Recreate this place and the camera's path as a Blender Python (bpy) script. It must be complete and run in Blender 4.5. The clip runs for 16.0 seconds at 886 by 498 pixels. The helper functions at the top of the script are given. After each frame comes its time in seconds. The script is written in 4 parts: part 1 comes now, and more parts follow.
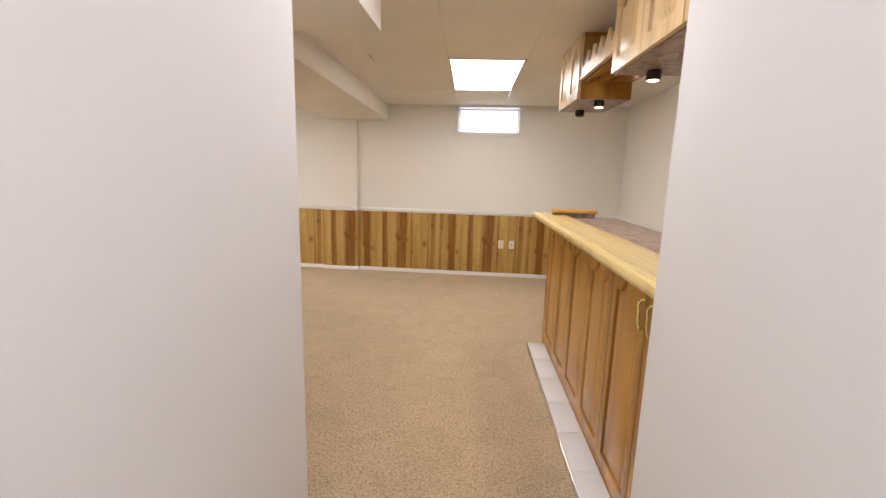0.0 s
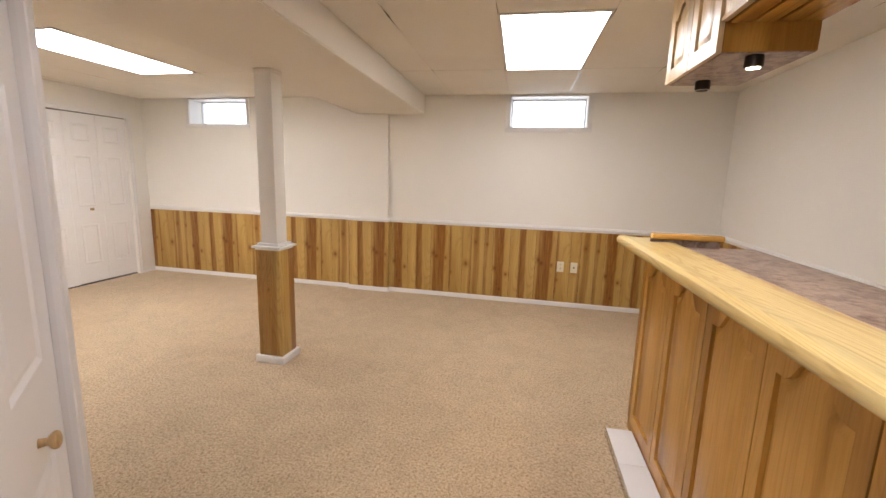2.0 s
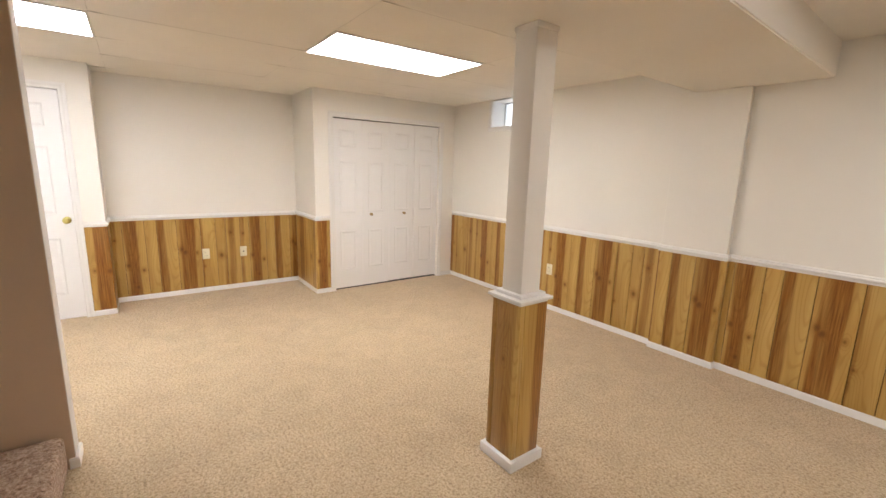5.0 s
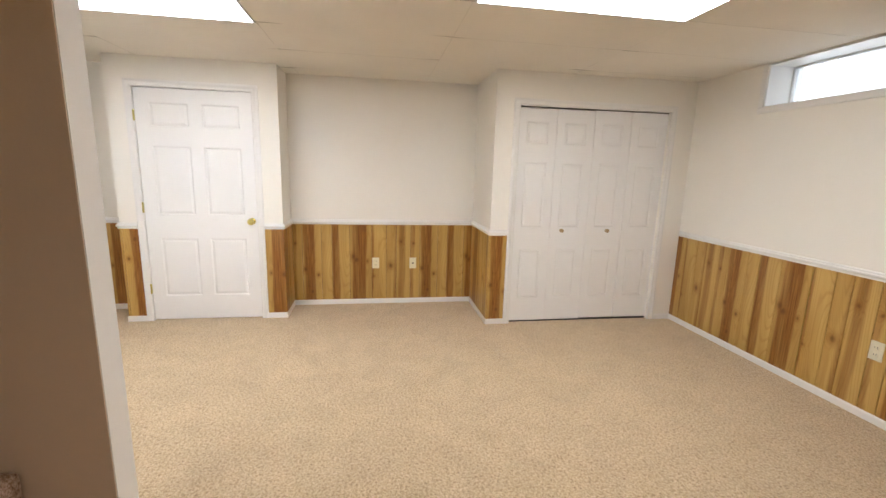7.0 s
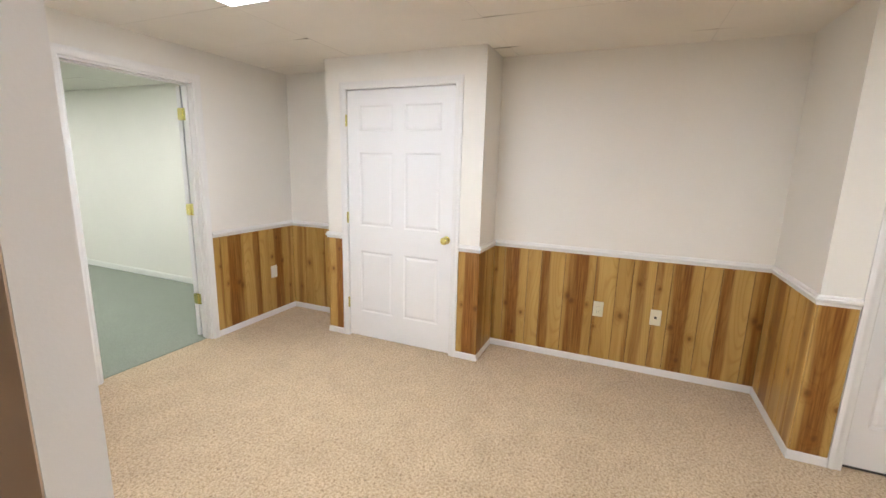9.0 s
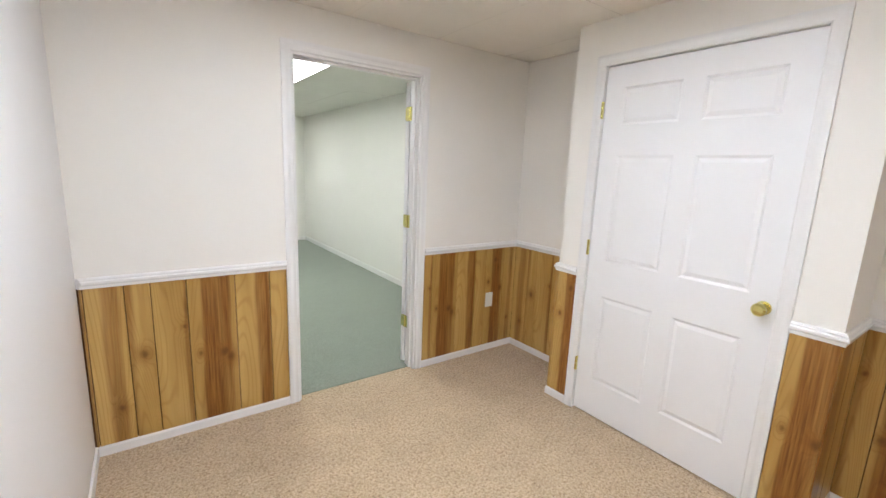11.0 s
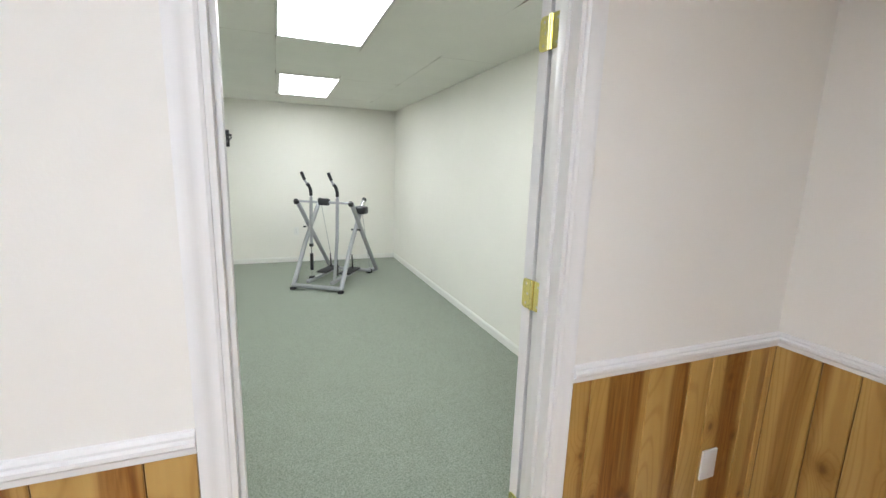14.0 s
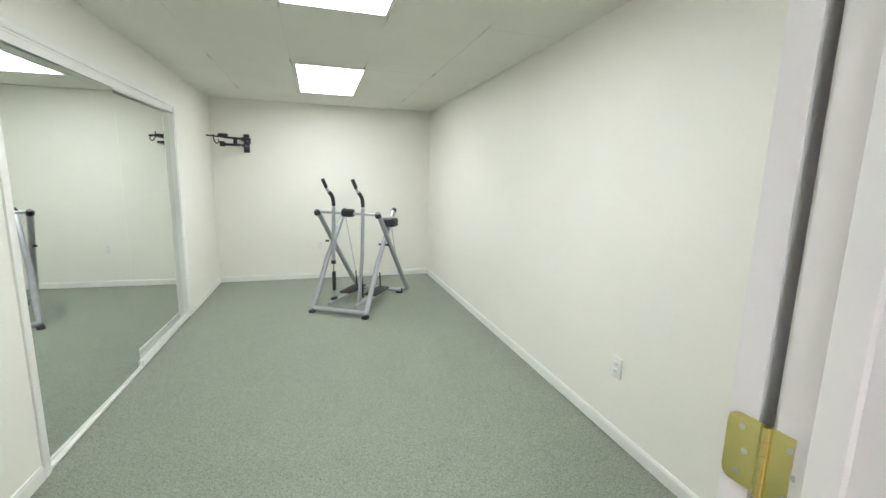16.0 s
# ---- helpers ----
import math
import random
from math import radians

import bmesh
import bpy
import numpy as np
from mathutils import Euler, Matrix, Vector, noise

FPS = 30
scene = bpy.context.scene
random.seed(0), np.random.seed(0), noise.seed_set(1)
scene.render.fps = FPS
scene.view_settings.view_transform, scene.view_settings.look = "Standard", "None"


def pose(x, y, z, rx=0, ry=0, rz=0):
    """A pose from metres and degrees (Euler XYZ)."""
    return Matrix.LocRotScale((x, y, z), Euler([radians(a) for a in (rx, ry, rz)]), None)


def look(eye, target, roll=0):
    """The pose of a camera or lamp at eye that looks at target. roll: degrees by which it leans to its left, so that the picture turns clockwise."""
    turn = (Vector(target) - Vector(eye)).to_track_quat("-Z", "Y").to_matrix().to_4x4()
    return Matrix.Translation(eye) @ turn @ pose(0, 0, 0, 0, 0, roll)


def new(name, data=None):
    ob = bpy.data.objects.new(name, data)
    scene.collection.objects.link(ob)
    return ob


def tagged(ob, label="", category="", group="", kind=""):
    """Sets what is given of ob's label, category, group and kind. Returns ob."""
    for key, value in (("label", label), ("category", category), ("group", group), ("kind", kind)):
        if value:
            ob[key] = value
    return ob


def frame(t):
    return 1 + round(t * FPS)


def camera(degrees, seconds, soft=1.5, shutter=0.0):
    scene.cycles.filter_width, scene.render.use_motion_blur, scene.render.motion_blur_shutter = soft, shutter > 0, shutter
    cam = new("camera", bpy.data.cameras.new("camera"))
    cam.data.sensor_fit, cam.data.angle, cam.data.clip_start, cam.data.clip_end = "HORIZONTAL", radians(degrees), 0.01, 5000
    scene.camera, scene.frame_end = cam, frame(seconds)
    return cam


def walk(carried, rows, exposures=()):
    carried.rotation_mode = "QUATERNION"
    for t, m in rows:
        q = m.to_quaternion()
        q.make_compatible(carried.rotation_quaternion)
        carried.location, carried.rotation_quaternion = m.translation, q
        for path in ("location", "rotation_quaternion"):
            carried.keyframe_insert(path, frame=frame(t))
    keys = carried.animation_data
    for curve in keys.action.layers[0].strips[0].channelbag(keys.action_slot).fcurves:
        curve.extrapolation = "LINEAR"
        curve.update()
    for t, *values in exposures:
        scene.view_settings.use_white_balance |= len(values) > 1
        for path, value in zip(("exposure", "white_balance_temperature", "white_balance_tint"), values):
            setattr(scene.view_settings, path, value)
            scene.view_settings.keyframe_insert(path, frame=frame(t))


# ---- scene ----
cam = camera(92.8, 16.0)
PATH = [
    (0, (0.057, -0.082, 1.388), (-0.136, 1.877, 1.035), 1.6),
    (0.5, (0.033, 0.224, 1.386), (-0.156, 2.184, 1.036), 1.7),
    (1, (0.019, 0.502, 1.374), (-0.169, 2.463, 1.031), 1.7),
    (1.5, (0.03, 0.744, 1.384), (-0.236, 2.697, 1.043), 1.5),
    (2, (-0.011, 0.944, 1.396), (-0.432, 2.87, 1.056), 1.7),
    (2.5, (-0.058, 1.131, 1.4), (-0.667, 3.005, 1.055), 1.7),
    (3, (-0.082, 1.353, 1.421), (-0.909, 3.139, 1.069), 1.7),
    (3.5, (-0.134, 1.546, 1.424), (-1.16, 3.226, 1.07), 1.7),
    (4, (-0.246, 1.748, 1.432), (-1.457, 3.298, 1.072), 1.6),
    (4.5, (-0.354, 1.94, 1.455), (-1.767, 3.308, 1.088), 1.6),
    (5, (-0.48, 2.164, 1.452), (-2.07, 3.32, 1.081), 1.6),
    (7.5, (-1.748, 2.83, 1.416), (-3.713, 2.898, 1.047), 1.6),
    (8, (-2.046, 2.895, 1.436), (-3.999, 2.68, 1.062), 1.6),
    (8.5, (-2.329, 2.91, 1.453), (-4.222, 2.391, 1.069), 1.5),
    (9, (-2.574, 2.854, 1.459), (-4.379, 2.082, 1.077), 1.5),
    (9.5, (-2.807, 2.772, 1.441), (-4.471, 1.729, 1.066), 1.5),
    (10, (-3.04, 2.648, 1.459), (-4.512, 1.35, 1.078), 1.5),
    (10.2, (-3.101, 2.568, 1.459), (-4.504, 1.195, 1.075), 1.6),
    (12.3, (-3.806, 1.656, 1.407), (-4.648, -0.121, 1.038), 2.1),
    (12.5, (-3.886, 1.547, 1.44), (-4.698, -0.241, 1.059), 1.7),
    (13, (-4.002, 1.274, 1.435), (-4.774, -0.532, 1.057), 1.9),
    (13.5, (-4.104, 0.989, 1.446), (-4.838, -0.833, 1.071), 1.8),
    (14, (-4.164, 0.715, 1.434), (-4.882, -1.115, 1.064), 1.8),
    (14.5, (-4.209, 0.482, 1.43), (-4.924, -1.35, 1.065), 1.6),
    (15, (-4.285, 0.267, 1.412), (-4.985, -1.573, 1.06), 1.4),
    (15.2, (-4.291, 0.212, 1.428), (-4.994, -1.626, 1.071), 1.5),
    (15.5, (-4.331, 0.122, 1.419), (-4.996, -1.731, 1.068), 1.4),
    (16, (-4.36, 0.008, 1.396), (-4.926, -1.881, 1.063), 1.3),
]
EXPOSURES = [  # seconds, stops, kelvin, tint
    (0.0, 0.17, 6250, 12), (1.5, 0.14, 6200, 14), (3.0, 0.22, 6220, 14), (5.0, 0.16, 6250, 11), (7.5, -0.04, 6000, 9), (9.0, -0.08, 5850, 9), (10.2, -0.16, 5750, 9),
    (12.5, -0.12, 5620, 9), (14.5, -0.12, 5620, 9), (16.0, -0.05, 5700, 8)]
walk(cam, [(t, look(eye, target, roll)) for t, eye, target, roll in PATH], EXPOSURES)

# ---- world and lamps ----
world = bpy.data.worlds.new("world")
scene.world = world
world.use_nodes = True
wn = world.node_tree
sky = wn.nodes.new("ShaderNodeTexSky")
sky.sky_type = 'NISHITA'
sky.sun_disc = False
sky.sun_elevation = radians(48)
sky.sun_rotation = radians(150)
wn.links.new(sky.outputs[0], wn.nodes["Background"].inputs[0])
wn.nodes["Background"].inputs[1].default_value = 0.15

PANEL = 21.0          # glow of the main room's fluorescent diffusers
PANEL_GYM = 17.0      # glow of the exercise room's diffusers
HALL_FILL = 15.0     # unseen area light added to brighten the hall, watts
MOUTH_FILL = 9.5     # unseen area light added where the hall opens, watts
WARM = (1.0, 0.945, 0.885)
COOL = (1.075, 1.0, 0.91)

# ---- node helpers ----


def material(name, rough=0.5, metal=0.0, spec=0.5):
    m = bpy.data.materials.new(name)
    m.use_nodes = True
    b = m.node_tree.nodes["Principled BSDF"]
    b.inputs["Roughness"].default_value = rough
    b.inputs["Metallic"].default_value = metal
    b.inputs["Specular IOR Level"].default_value = spec
    return m, m.node_tree, b


def node(nt, kind, **values):
    n = nt.nodes.new(kind)
    for key, value in values.items():
        n.inputs[key.replace("_", " ")].default_value = value
    return n


def ramp(nt, source, stops):
    r = nt.nodes.new("ShaderNodeValToRGB")
    els = r.color_ramp.elements
    while len(els) < len(stops):
        els.new(0.5)
    for e, (p, c) in zip(els, stops):
        e.position, e.color = p, (*c, 1)
    nt.links.new(source, r.inputs[0])
    return r.outputs[0]


def coords(nt, scale=(1, 1, 1), shift=False, kind="Object"):
    tc = nt.nodes.new("ShaderNodeTexCoord")
    mp = nt.nodes.new("ShaderNodeMapping")
    mp.inputs["Scale"].default_value = scale
    nt.links.new(tc.outputs[kind], mp.inputs[0])
    if shift:
        oi = nt.nodes.new("ShaderNodeObjectInfo")
        mul = nt.nodes.new("ShaderNodeMath")
        mul.operation = 'MULTIPLY'
        mul.inputs[1].default_value = 57.0
        nt.links.new(oi.outputs["Random"], mul.inputs[0])
        nt.links.new(mul.outputs[0], mp.inputs["Location"])
    return mp.outputs[0]


def noise_tex(nt, vec, scale, detail=3.0, rough=0.55, dist=0.0):
    n = node(nt, "ShaderNodeTexNoise", Scale=scale, Detail=detail, Roughness=rough, Distortion=dist)
    nt.links.new(vec, n.inputs["Vector"])
    return n.outputs["Fac"]


def mix(nt, fac, a, b, mode='MIX'):
    x = nt.nodes.new("ShaderNodeMix")
    x.data_type = 'RGBA'
    x.blend_type = mode
    for value, socket in ((fac, x.inputs["Factor"]), (a, x.inputs["A"]), (b, x.inputs["B"])):
        if isinstance(value, (int, float)):
            socket.default_value = value
        elif isinstance(value, tuple):
            socket.default_value = (*value, 1)
        else:
            nt.links.new(value, socket)
    return x.outputs["Result"]


def bump(nt, b, height, strength, dist=0.01):
    bp = node(nt, "ShaderNodeBump", Strength=strength, Distance=dist)
    nt.links.new(height, bp.inputs["Height"])
    nt.links.new(bp.outputs[0], b.inputs["Normal"])


# ---- materials ----
def paint(name, color, rough=0.55, grain=120.0, strength=0.12):
    m, nt, b = material(name, rough, spec=0.35)
    v = coords(nt)
    big = noise_tex(nt, v, 1.3, 3.0)
    col = ramp(nt, big, [(0.3, tuple(c * 0.965 for c in color)), (0.7, color)])
    nt.links.new(col, b.inputs["Base Color"])
    bump(nt, b, noise_tex(nt, v, grain, 2.0), strength, 0.002)
    return m


M_WALL = paint("cream wall paint", (0.85, 0.825, 0.765))
M_HALL = paint("pale wall paint", (0.80, 0.785, 0.765))
M_GYM = paint("off-white wall paint", (0.83, 0.82, 0.75))
M_TRIM = paint("white gloss trim paint", (0.83, 0.82, 0.80), 0.36, 30.0, 0.02)
M_TRIM_GYM = paint("white satin trim paint", (0.82, 0.82, 0.77), 0.38, 30.0, 0.02)
M_DOOR = paint("white door paint", (0.85, 0.845, 0.84), 0.35, 90.0, 0.06)
M_SOFFIT = paint("soffit paint", (0.82, 0.78, 0.70), 0.6, 90.0, 0.15)


def ceiling_tile(name, color):
    m, nt, b = material(name, 0.8, spec=0.2)
    v = coords(nt)
    col = ramp(nt, noise_tex(nt, v, 2.0, 4.0), [(0.3, tuple(c * 0.95 for c in color)), (0.7, color)])
    nt.links.new(col, b.inputs["Base Color"])
    bump(nt, b, noise_tex(nt, v, 160.0, 3.0, 0.7), 0.35, 0.003)
    return m


M_CEIL = ceiling_tile("ceiling tile", (0.85, 0.81, 0.73))
M_CEIL_GYM = ceiling_tile("pale ceiling tile", (0.78, 0.78, 0.71))


def carpet(name, dark, mid, light, scale, strength, depth, cloud=0.82):
    m, nt, b = material(name, 0.95, spec=0.1)
    v = coords(nt)
    fine = noise_tex(nt, v, scale, 4.0, 0.75, 0.4)
    col = ramp(nt, fine, [(0.33, dark), (0.45, mid), (0.61, light)])
    grit = noise_tex(nt, v, scale * 2.6, 2.0, 0.6)
    col = mix(nt, 0.6, col, ramp(nt, grit, [(0.36, (0.60, 0.54, 0.48)), (0.5, (1.0, 1.0, 1.0))]), 'MULTIPLY')
    patch = noise_tex(nt, v, 4.5, 5.0, 0.68, 0.8)
    shade = ramp(nt, patch, [(0.3, (cloud, cloud, cloud * 0.99)), (0.7, (1.0, 1.0, 1.0))])
    nt.links.new(mix(nt, 1.0, col, shade, 'MULTIPLY'), b.inputs["Base Color"])
    bump(nt, b, fine, strength, depth)
    b.inputs["Sheen Weight"].default_value = 0.2
    return m


M_CARPET = carpet("beige shag carpet", (0.25, 0.16, 0.09), (0.555, 0.415, 0.252), (0.73, 0.585, 0.395), 80.0, 0.6, 0.012)
M_STEP = carpet("stair carpet", (0.18, 0.09, 0.05), (0.46, 0.30, 0.20), (0.72, 0.56, 0.43), 62.0, 0.9, 0.012)
M_GREEN = carpet("grey-green carpet", (0.12, 0.145, 0.105), (0.24, 0.275, 0.218), (0.36, 0.40, 0.325), 130.0, 0.6, 0.006, 0.93)



def wood(name, sap, heart, dark, cover, rough=0.3, along=2, spec=0.45, grain=1.0):
    """Grain runs along the given axis of the piece's own space."""
    m, nt, b = material(name, rough, spec=spec)

    def space(factor):
        k = [1.0, 1.0, 1.0]
        k[along] = factor
        return coords(nt, tuple(k), shift=True)

    oi = nt.nodes.new("ShaderNodeObjectInfo")
    lift = nt.nodes.new("ShaderNodeMath")
    lift.operation = 'MULTIPLY_ADD'
    lift.inputs[1].default_value = 0.07
    nt.links.new(oi.outputs["Random"], lift.inputs[0])
    nt.links.new(noise_tex(nt, space(0.075), 6.8, 1.2, 0.5, 0.35), lift.inputs[2])
    c = cover + 0.035
    base = ramp(nt, lift.outputs[0], [(c - 0.2, tuple(1.07 * q for q in sap)), (c - 0.045, sap), (c + 0.02, tuple(0.35 * p + 0.65 * q for p, q in zip(sap, heart))), (c + 0.09, tuple(0.85 * q for q in heart))])
    field = noise_tex(nt, space(0.085), 5.5, 1.5, 0.4, 0.3)
    turns = nt.nodes.new("ShaderNodeMath")
    turns.operation = 'MULTIPLY'
    turns.inputs[1].default_value = 165.0
    nt.links.new(field, turns.inputs[0])
    sine = nt.nodes.new("ShaderNodeMath")
    sine.operation = 'SINE'
    nt.links.new(turns.outputs[0], sine.inputs[0])
    lines = ramp(nt, sine.outputs[0], [(0.0, (1.0, 1.0, 1.0)), (0.5, (0.97, 0.955, 0.94)), (1.0, (0.81, 0.75, 0.67))])
    col = mix(nt, min(0.8 * grain, 1.0), base, lines, 'MULTIPLY')
    fibre = noise_tex(nt, space(0.03), 160.0, 3.0, 0.6)
    col = mix(nt, 0.6, col, ramp(nt, fibre, [(0.3, (0.80, 0.76, 0.72)), (0.6, (1.0, 1.0, 1.0))]), 'MULTIPLY')
    nt.links.new(col, b.inputs["Base Color"])
    bump(nt, b, fibre, 0.05, 0.001)
    return m



def plank_wood(name, streak, knots, deep=1.0):
    """Printed knotty plank: x across from its left edge, z up. streak: where the brown heartwood runs; knots: (x, z, radius)."""
    m, nt, b = material(name, 0.3, spec=0.45)

    def math_node(op, a, c, d=None):
        q = nt.nodes.new("ShaderNodeMath")
        q.operation = op
        for i, value in enumerate((a, c, d)):
            if isinstance(value, (int, float)):
                q.inputs[i].default_value = value
            elif value is not None:
                nt.links.new(value, q.inputs[i])
        return q.outputs[0]

    def smooth(value, a, c, lo=0.0, hi=1.0):
        q = node(nt, "ShaderNodeMapRange", From_Min=a, From_Max=c, To_Min=lo, To_Max=hi)
        q.interpolation_type = 'SMOOTHSTEP'
        nt.links.new(value, q.inputs["Value"])
        return q.outputs["Result"]

    off = sum(ord(ch) for ch in name) * 0.37
    tc = nt.nodes.new("ShaderNodeTexCoord")

    def space(factor, shift=0.0):
        mp = nt.nodes.new("ShaderNodeMapping")
        mp.inputs["Scale"].default_value = (1.0, 1.0, factor)
        mp.inputs["Location"].default_value = (off + shift, off, 0.0)
        nt.links.new(tc.outputs["Object"], mp.inputs[0])
        return mp.outputs[0]

    sep = nt.nodes.new("ShaderNodeSeparateXYZ")
    nt.links.new(tc.outputs["Object"], sep.inputs[0])
    wander = math_node('MULTIPLY_ADD', noise_tex(nt, space(0.12), 9.0, 2.0, 0.5), 0.07, -0.035)
    u = math_node('ADD', sep.outputs[0], wander)
    fibre = noise_tex(nt, space(0.035), 110.0, 3.5, 0.62)
    wide = noise_tex(nt, space(0.10, 3.0), 11.0, 2.0, 0.45, 0.4)
    # heartwood with a soft left edge and a crisper right edge
    heart = math_node('MULTIPLY', smooth(u, streak[0] - 0.016, streak[0] + 0.014), smooth(u, streak[1] - 0.010, streak[1] + 0.012, 1.0, 0.0))
    heart = math_node('MULTIPLY', heart, smooth(wide, 0.28, 0.55, 0.65, 1.0))
    sap = ramp(nt, wide, [(0.3, (0.62, 0.415, 0.140)), (0.50, (0.555, 0.360, 0.110)), (0.72, (0.43, 0.25, 0.064))])
    brown = ramp(nt, fibre, [(0.32, (0.185, 0.066, 0.012)), (0.48, (0.26, 0.104, 0.020)), (0.66, (0.35, 0.16, 0.035))])
    col = mix(nt, math_node('MULTIPLY', heart, deep), sap, brown)
    # growth lines that close round the knots
    field = math_node('MULTIPLY', noise_tex(nt, space(0.11), 5.0, 1.5, 0.4, 0.3), 210.0)
    core = None
    halo = None
    for kx, kz, r in knots:
        v = nt.nodes.new("ShaderNodeVectorMath")
        v.operation = 'SUBTRACT'
        nt.links.new(tc.outputs["Object"], v.inputs[0])
        v.inputs[1].default_value = (kx, 0.0, kz)
        w = nt.nodes.new("ShaderNodeVectorMath")
        w.operation = 'MULTIPLY'
        nt.links.new(v.outputs[0], w.inputs[0])
        w.inputs[1].default_value = (1.0, 0.0, 0.75)
        ln = nt.nodes.new("ShaderNodeVectorMath")
        ln.operation = 'LENGTH'
        nt.links.new(w.outputs[0], ln.inputs[0])
        dist = math_node('MULTIPLY_ADD', noise_tex(nt, space(0.7, kz), 55.0, 2.0), 0.016, ln.outputs[1])
        field = math_node('ADD', field, smooth(dist, 0.0, 0.075, 16.0, 0.0))
        c1 = smooth(dist, r * 0.3 + 0.006, r * 1.9 + 0.010, 0.62, 0.0)
        h1 = smooth(dist, r, r * 5.0 + 0.012, 0.6, 0.0)
        core = c1 if core is None else math_node('MAXIMUM', core, c1)
        halo = h1 if halo is None else math_node('MAXIMUM', halo, h1)
    lines = ramp(nt, math_node('SINE', field, 0.0), [(0.0, (1.0, 1.0, 1.0)), (0.55, (0.97, 0.95, 0.93)), (1.0, (0.80, 0.72, 0.62))])
    col = mix(nt, 0.6, col, lines, 'MULTIPLY')
    col = mix(nt, 0.5, col, ramp(nt, fibre, [(0.3, (0.92, 0.89, 0.86)), (0.6, (1.0, 1.0, 1.0))]), 'MULTIPLY')
    if core is not None:
        col = mix(nt, halo, col, (0.27, 0.105, 0.02))
        col = mix(nt, core, col, (0.10, 0.036, 0.010))
    oi = nt.nodes.new("ShaderNodeObjectInfo")
    tone = ramp(nt, oi.outputs["Random"], [(0.0, (0.9, 0.89, 0.87)), (1.0, (1.0, 1.0, 1.0))])
    nt.links.new(mix(nt, 1.0, col, tone, 'MULTIPLY'), b.inputs["Base Color"])
    bump(nt, b, fibre, 0.05, 0.001)
    return m


# the eight printed planks of one panel sheet, in their order: width, material
SHEET = [
    (0.098, plank_wood("plank print with brown edge", (-0.03, 0.045), [(0.03, 0.60, 0.007)], 0.8)),
    (0.190, plank_wood("plank print with broad heart", (0.02, 0.125), [(0.028, 0.33, 0.011), (0.155, 0.27, 0.008), (0.09, 0.09, 0.010)])),
    (0.105, plank_wood("pale plank print", (0.30, 0.33), [])),
    (0.178, plank_wood("plank print with narrow heart", (0.012, 0.066), [])),
    (0.225, plank_wood("plank print with knot pair", (0.028, 0.160), [(0.036, 0.46, 0.013), (0.066, 0.425, 0.014), (0.178, 0.41, 0.007)])),
    (0.150, plank_wood("pale curly plank print", (-0.05, 0.016), [(0.018, 0.25, 0.006)], 0.7)),
    (0.104, plank_wood("slim plank print with knot", (0.088, 0.14), [(0.046, 0.36, 0.012)], 0.6)),
    (0.150, plank_wood("plank print with dark heart", (0.025, 0.095), [(0.05, 0.62, 0.009)], 0.65)),
]
M_POST = plank_wood("brown post plank print", (-0.05, 0.135), [(0.06, 0.50, 0.005)], 0.6)
M_POST_SIDE = plank_wood("two-tone post plank print", (0.088, 0.24), [], 0.85)
M_GLAZE = paint("dark glaze", (0.13, 0.065, 0.028), 0.5)
# fibre edges and void coloured dark, so tile joints look shaded
M_EDGE_SHADE = paint("shade-dark fibre tile edge", (0.30, 0.25, 0.19), 0.9)
M_VOID = paint("dark void above the tiles", (0.16, 0.13, 0.10), 0.8)
M_GROOVE = paint("dark groove", (0.10, 0.048, 0.015), 0.7)
M_OAK = wood("honey oak", (0.55, 0.295, 0.064), (0.45, 0.222, 0.044), (0.2, 0.08, 0.02), 0.55, 0.26, grain=0.45)
M_OAK_X = wood("honey oak lengthwise", (0.54, 0.285, 0.064), (0.44, 0.215, 0.044), (0.2, 0.08, 0.02), 0.55, 0.26, 0, grain=0.6)
M_PALE = wood("pale oak", (0.70, 0.52, 0.28), (0.60, 0.42, 0.20), (0.3, 0.15, 0.05), 0.58, 0.3, grain=0.6)
M_RAIL_END = wood("honey oak crosswise", (0.66, 0.40, 0.11), (0.56, 0.31, 0.075), (0.2, 0.08, 0.02), 0.55, 0.26, 1, grain=0.6)
M_RAIL = wood("pale oak rail", (0.84, 0.67, 0.295), (0.75, 0.55, 0.21), (0.3, 0.15, 0.05), 0.55, 0.16, 0, 0.5, 0.8)



def laminate():
    m, nt, b = material("mottled brown laminate", 0.35)
    v = coords(nt)
    n1 = noise_tex(nt, v, 20.0, 6.0, 0.7, 0.5)
    col = ramp(nt, n1, [(0.34, (0.12, 0.07, 0.055)), (0.48, (0.29, 0.21, 0.175)), (0.6, (0.43, 0.35, 0.30)), (0.72, (0.20, 0.135, 0.11))])
    nt.links.new(col, b.inputs["Base Color"])
    return m


def plain(name, color, rough=0.4, metal=0.0, wear=0.12):
    m, nt, b = material(name, rough, metal)
    v = coords(nt)
    n1 = noise_tex(nt, v, 14.0, 4.0)
    col = ramp(nt, n1, [(0.3, tuple(c * (1 - wear) for c in color)), (0.7, color)])
    nt.links.new(col, b.inputs["Base Color"])
    r = ramp(nt, noise_tex(nt, v, 40.0, 3.0), [(0.2, (max(rough - 0.06, 0),) * 3), (0.8, (min(rough + 0.08, 1),) * 3)])
    nt.links.new(r, b.inputs["Roughness"])
    return m


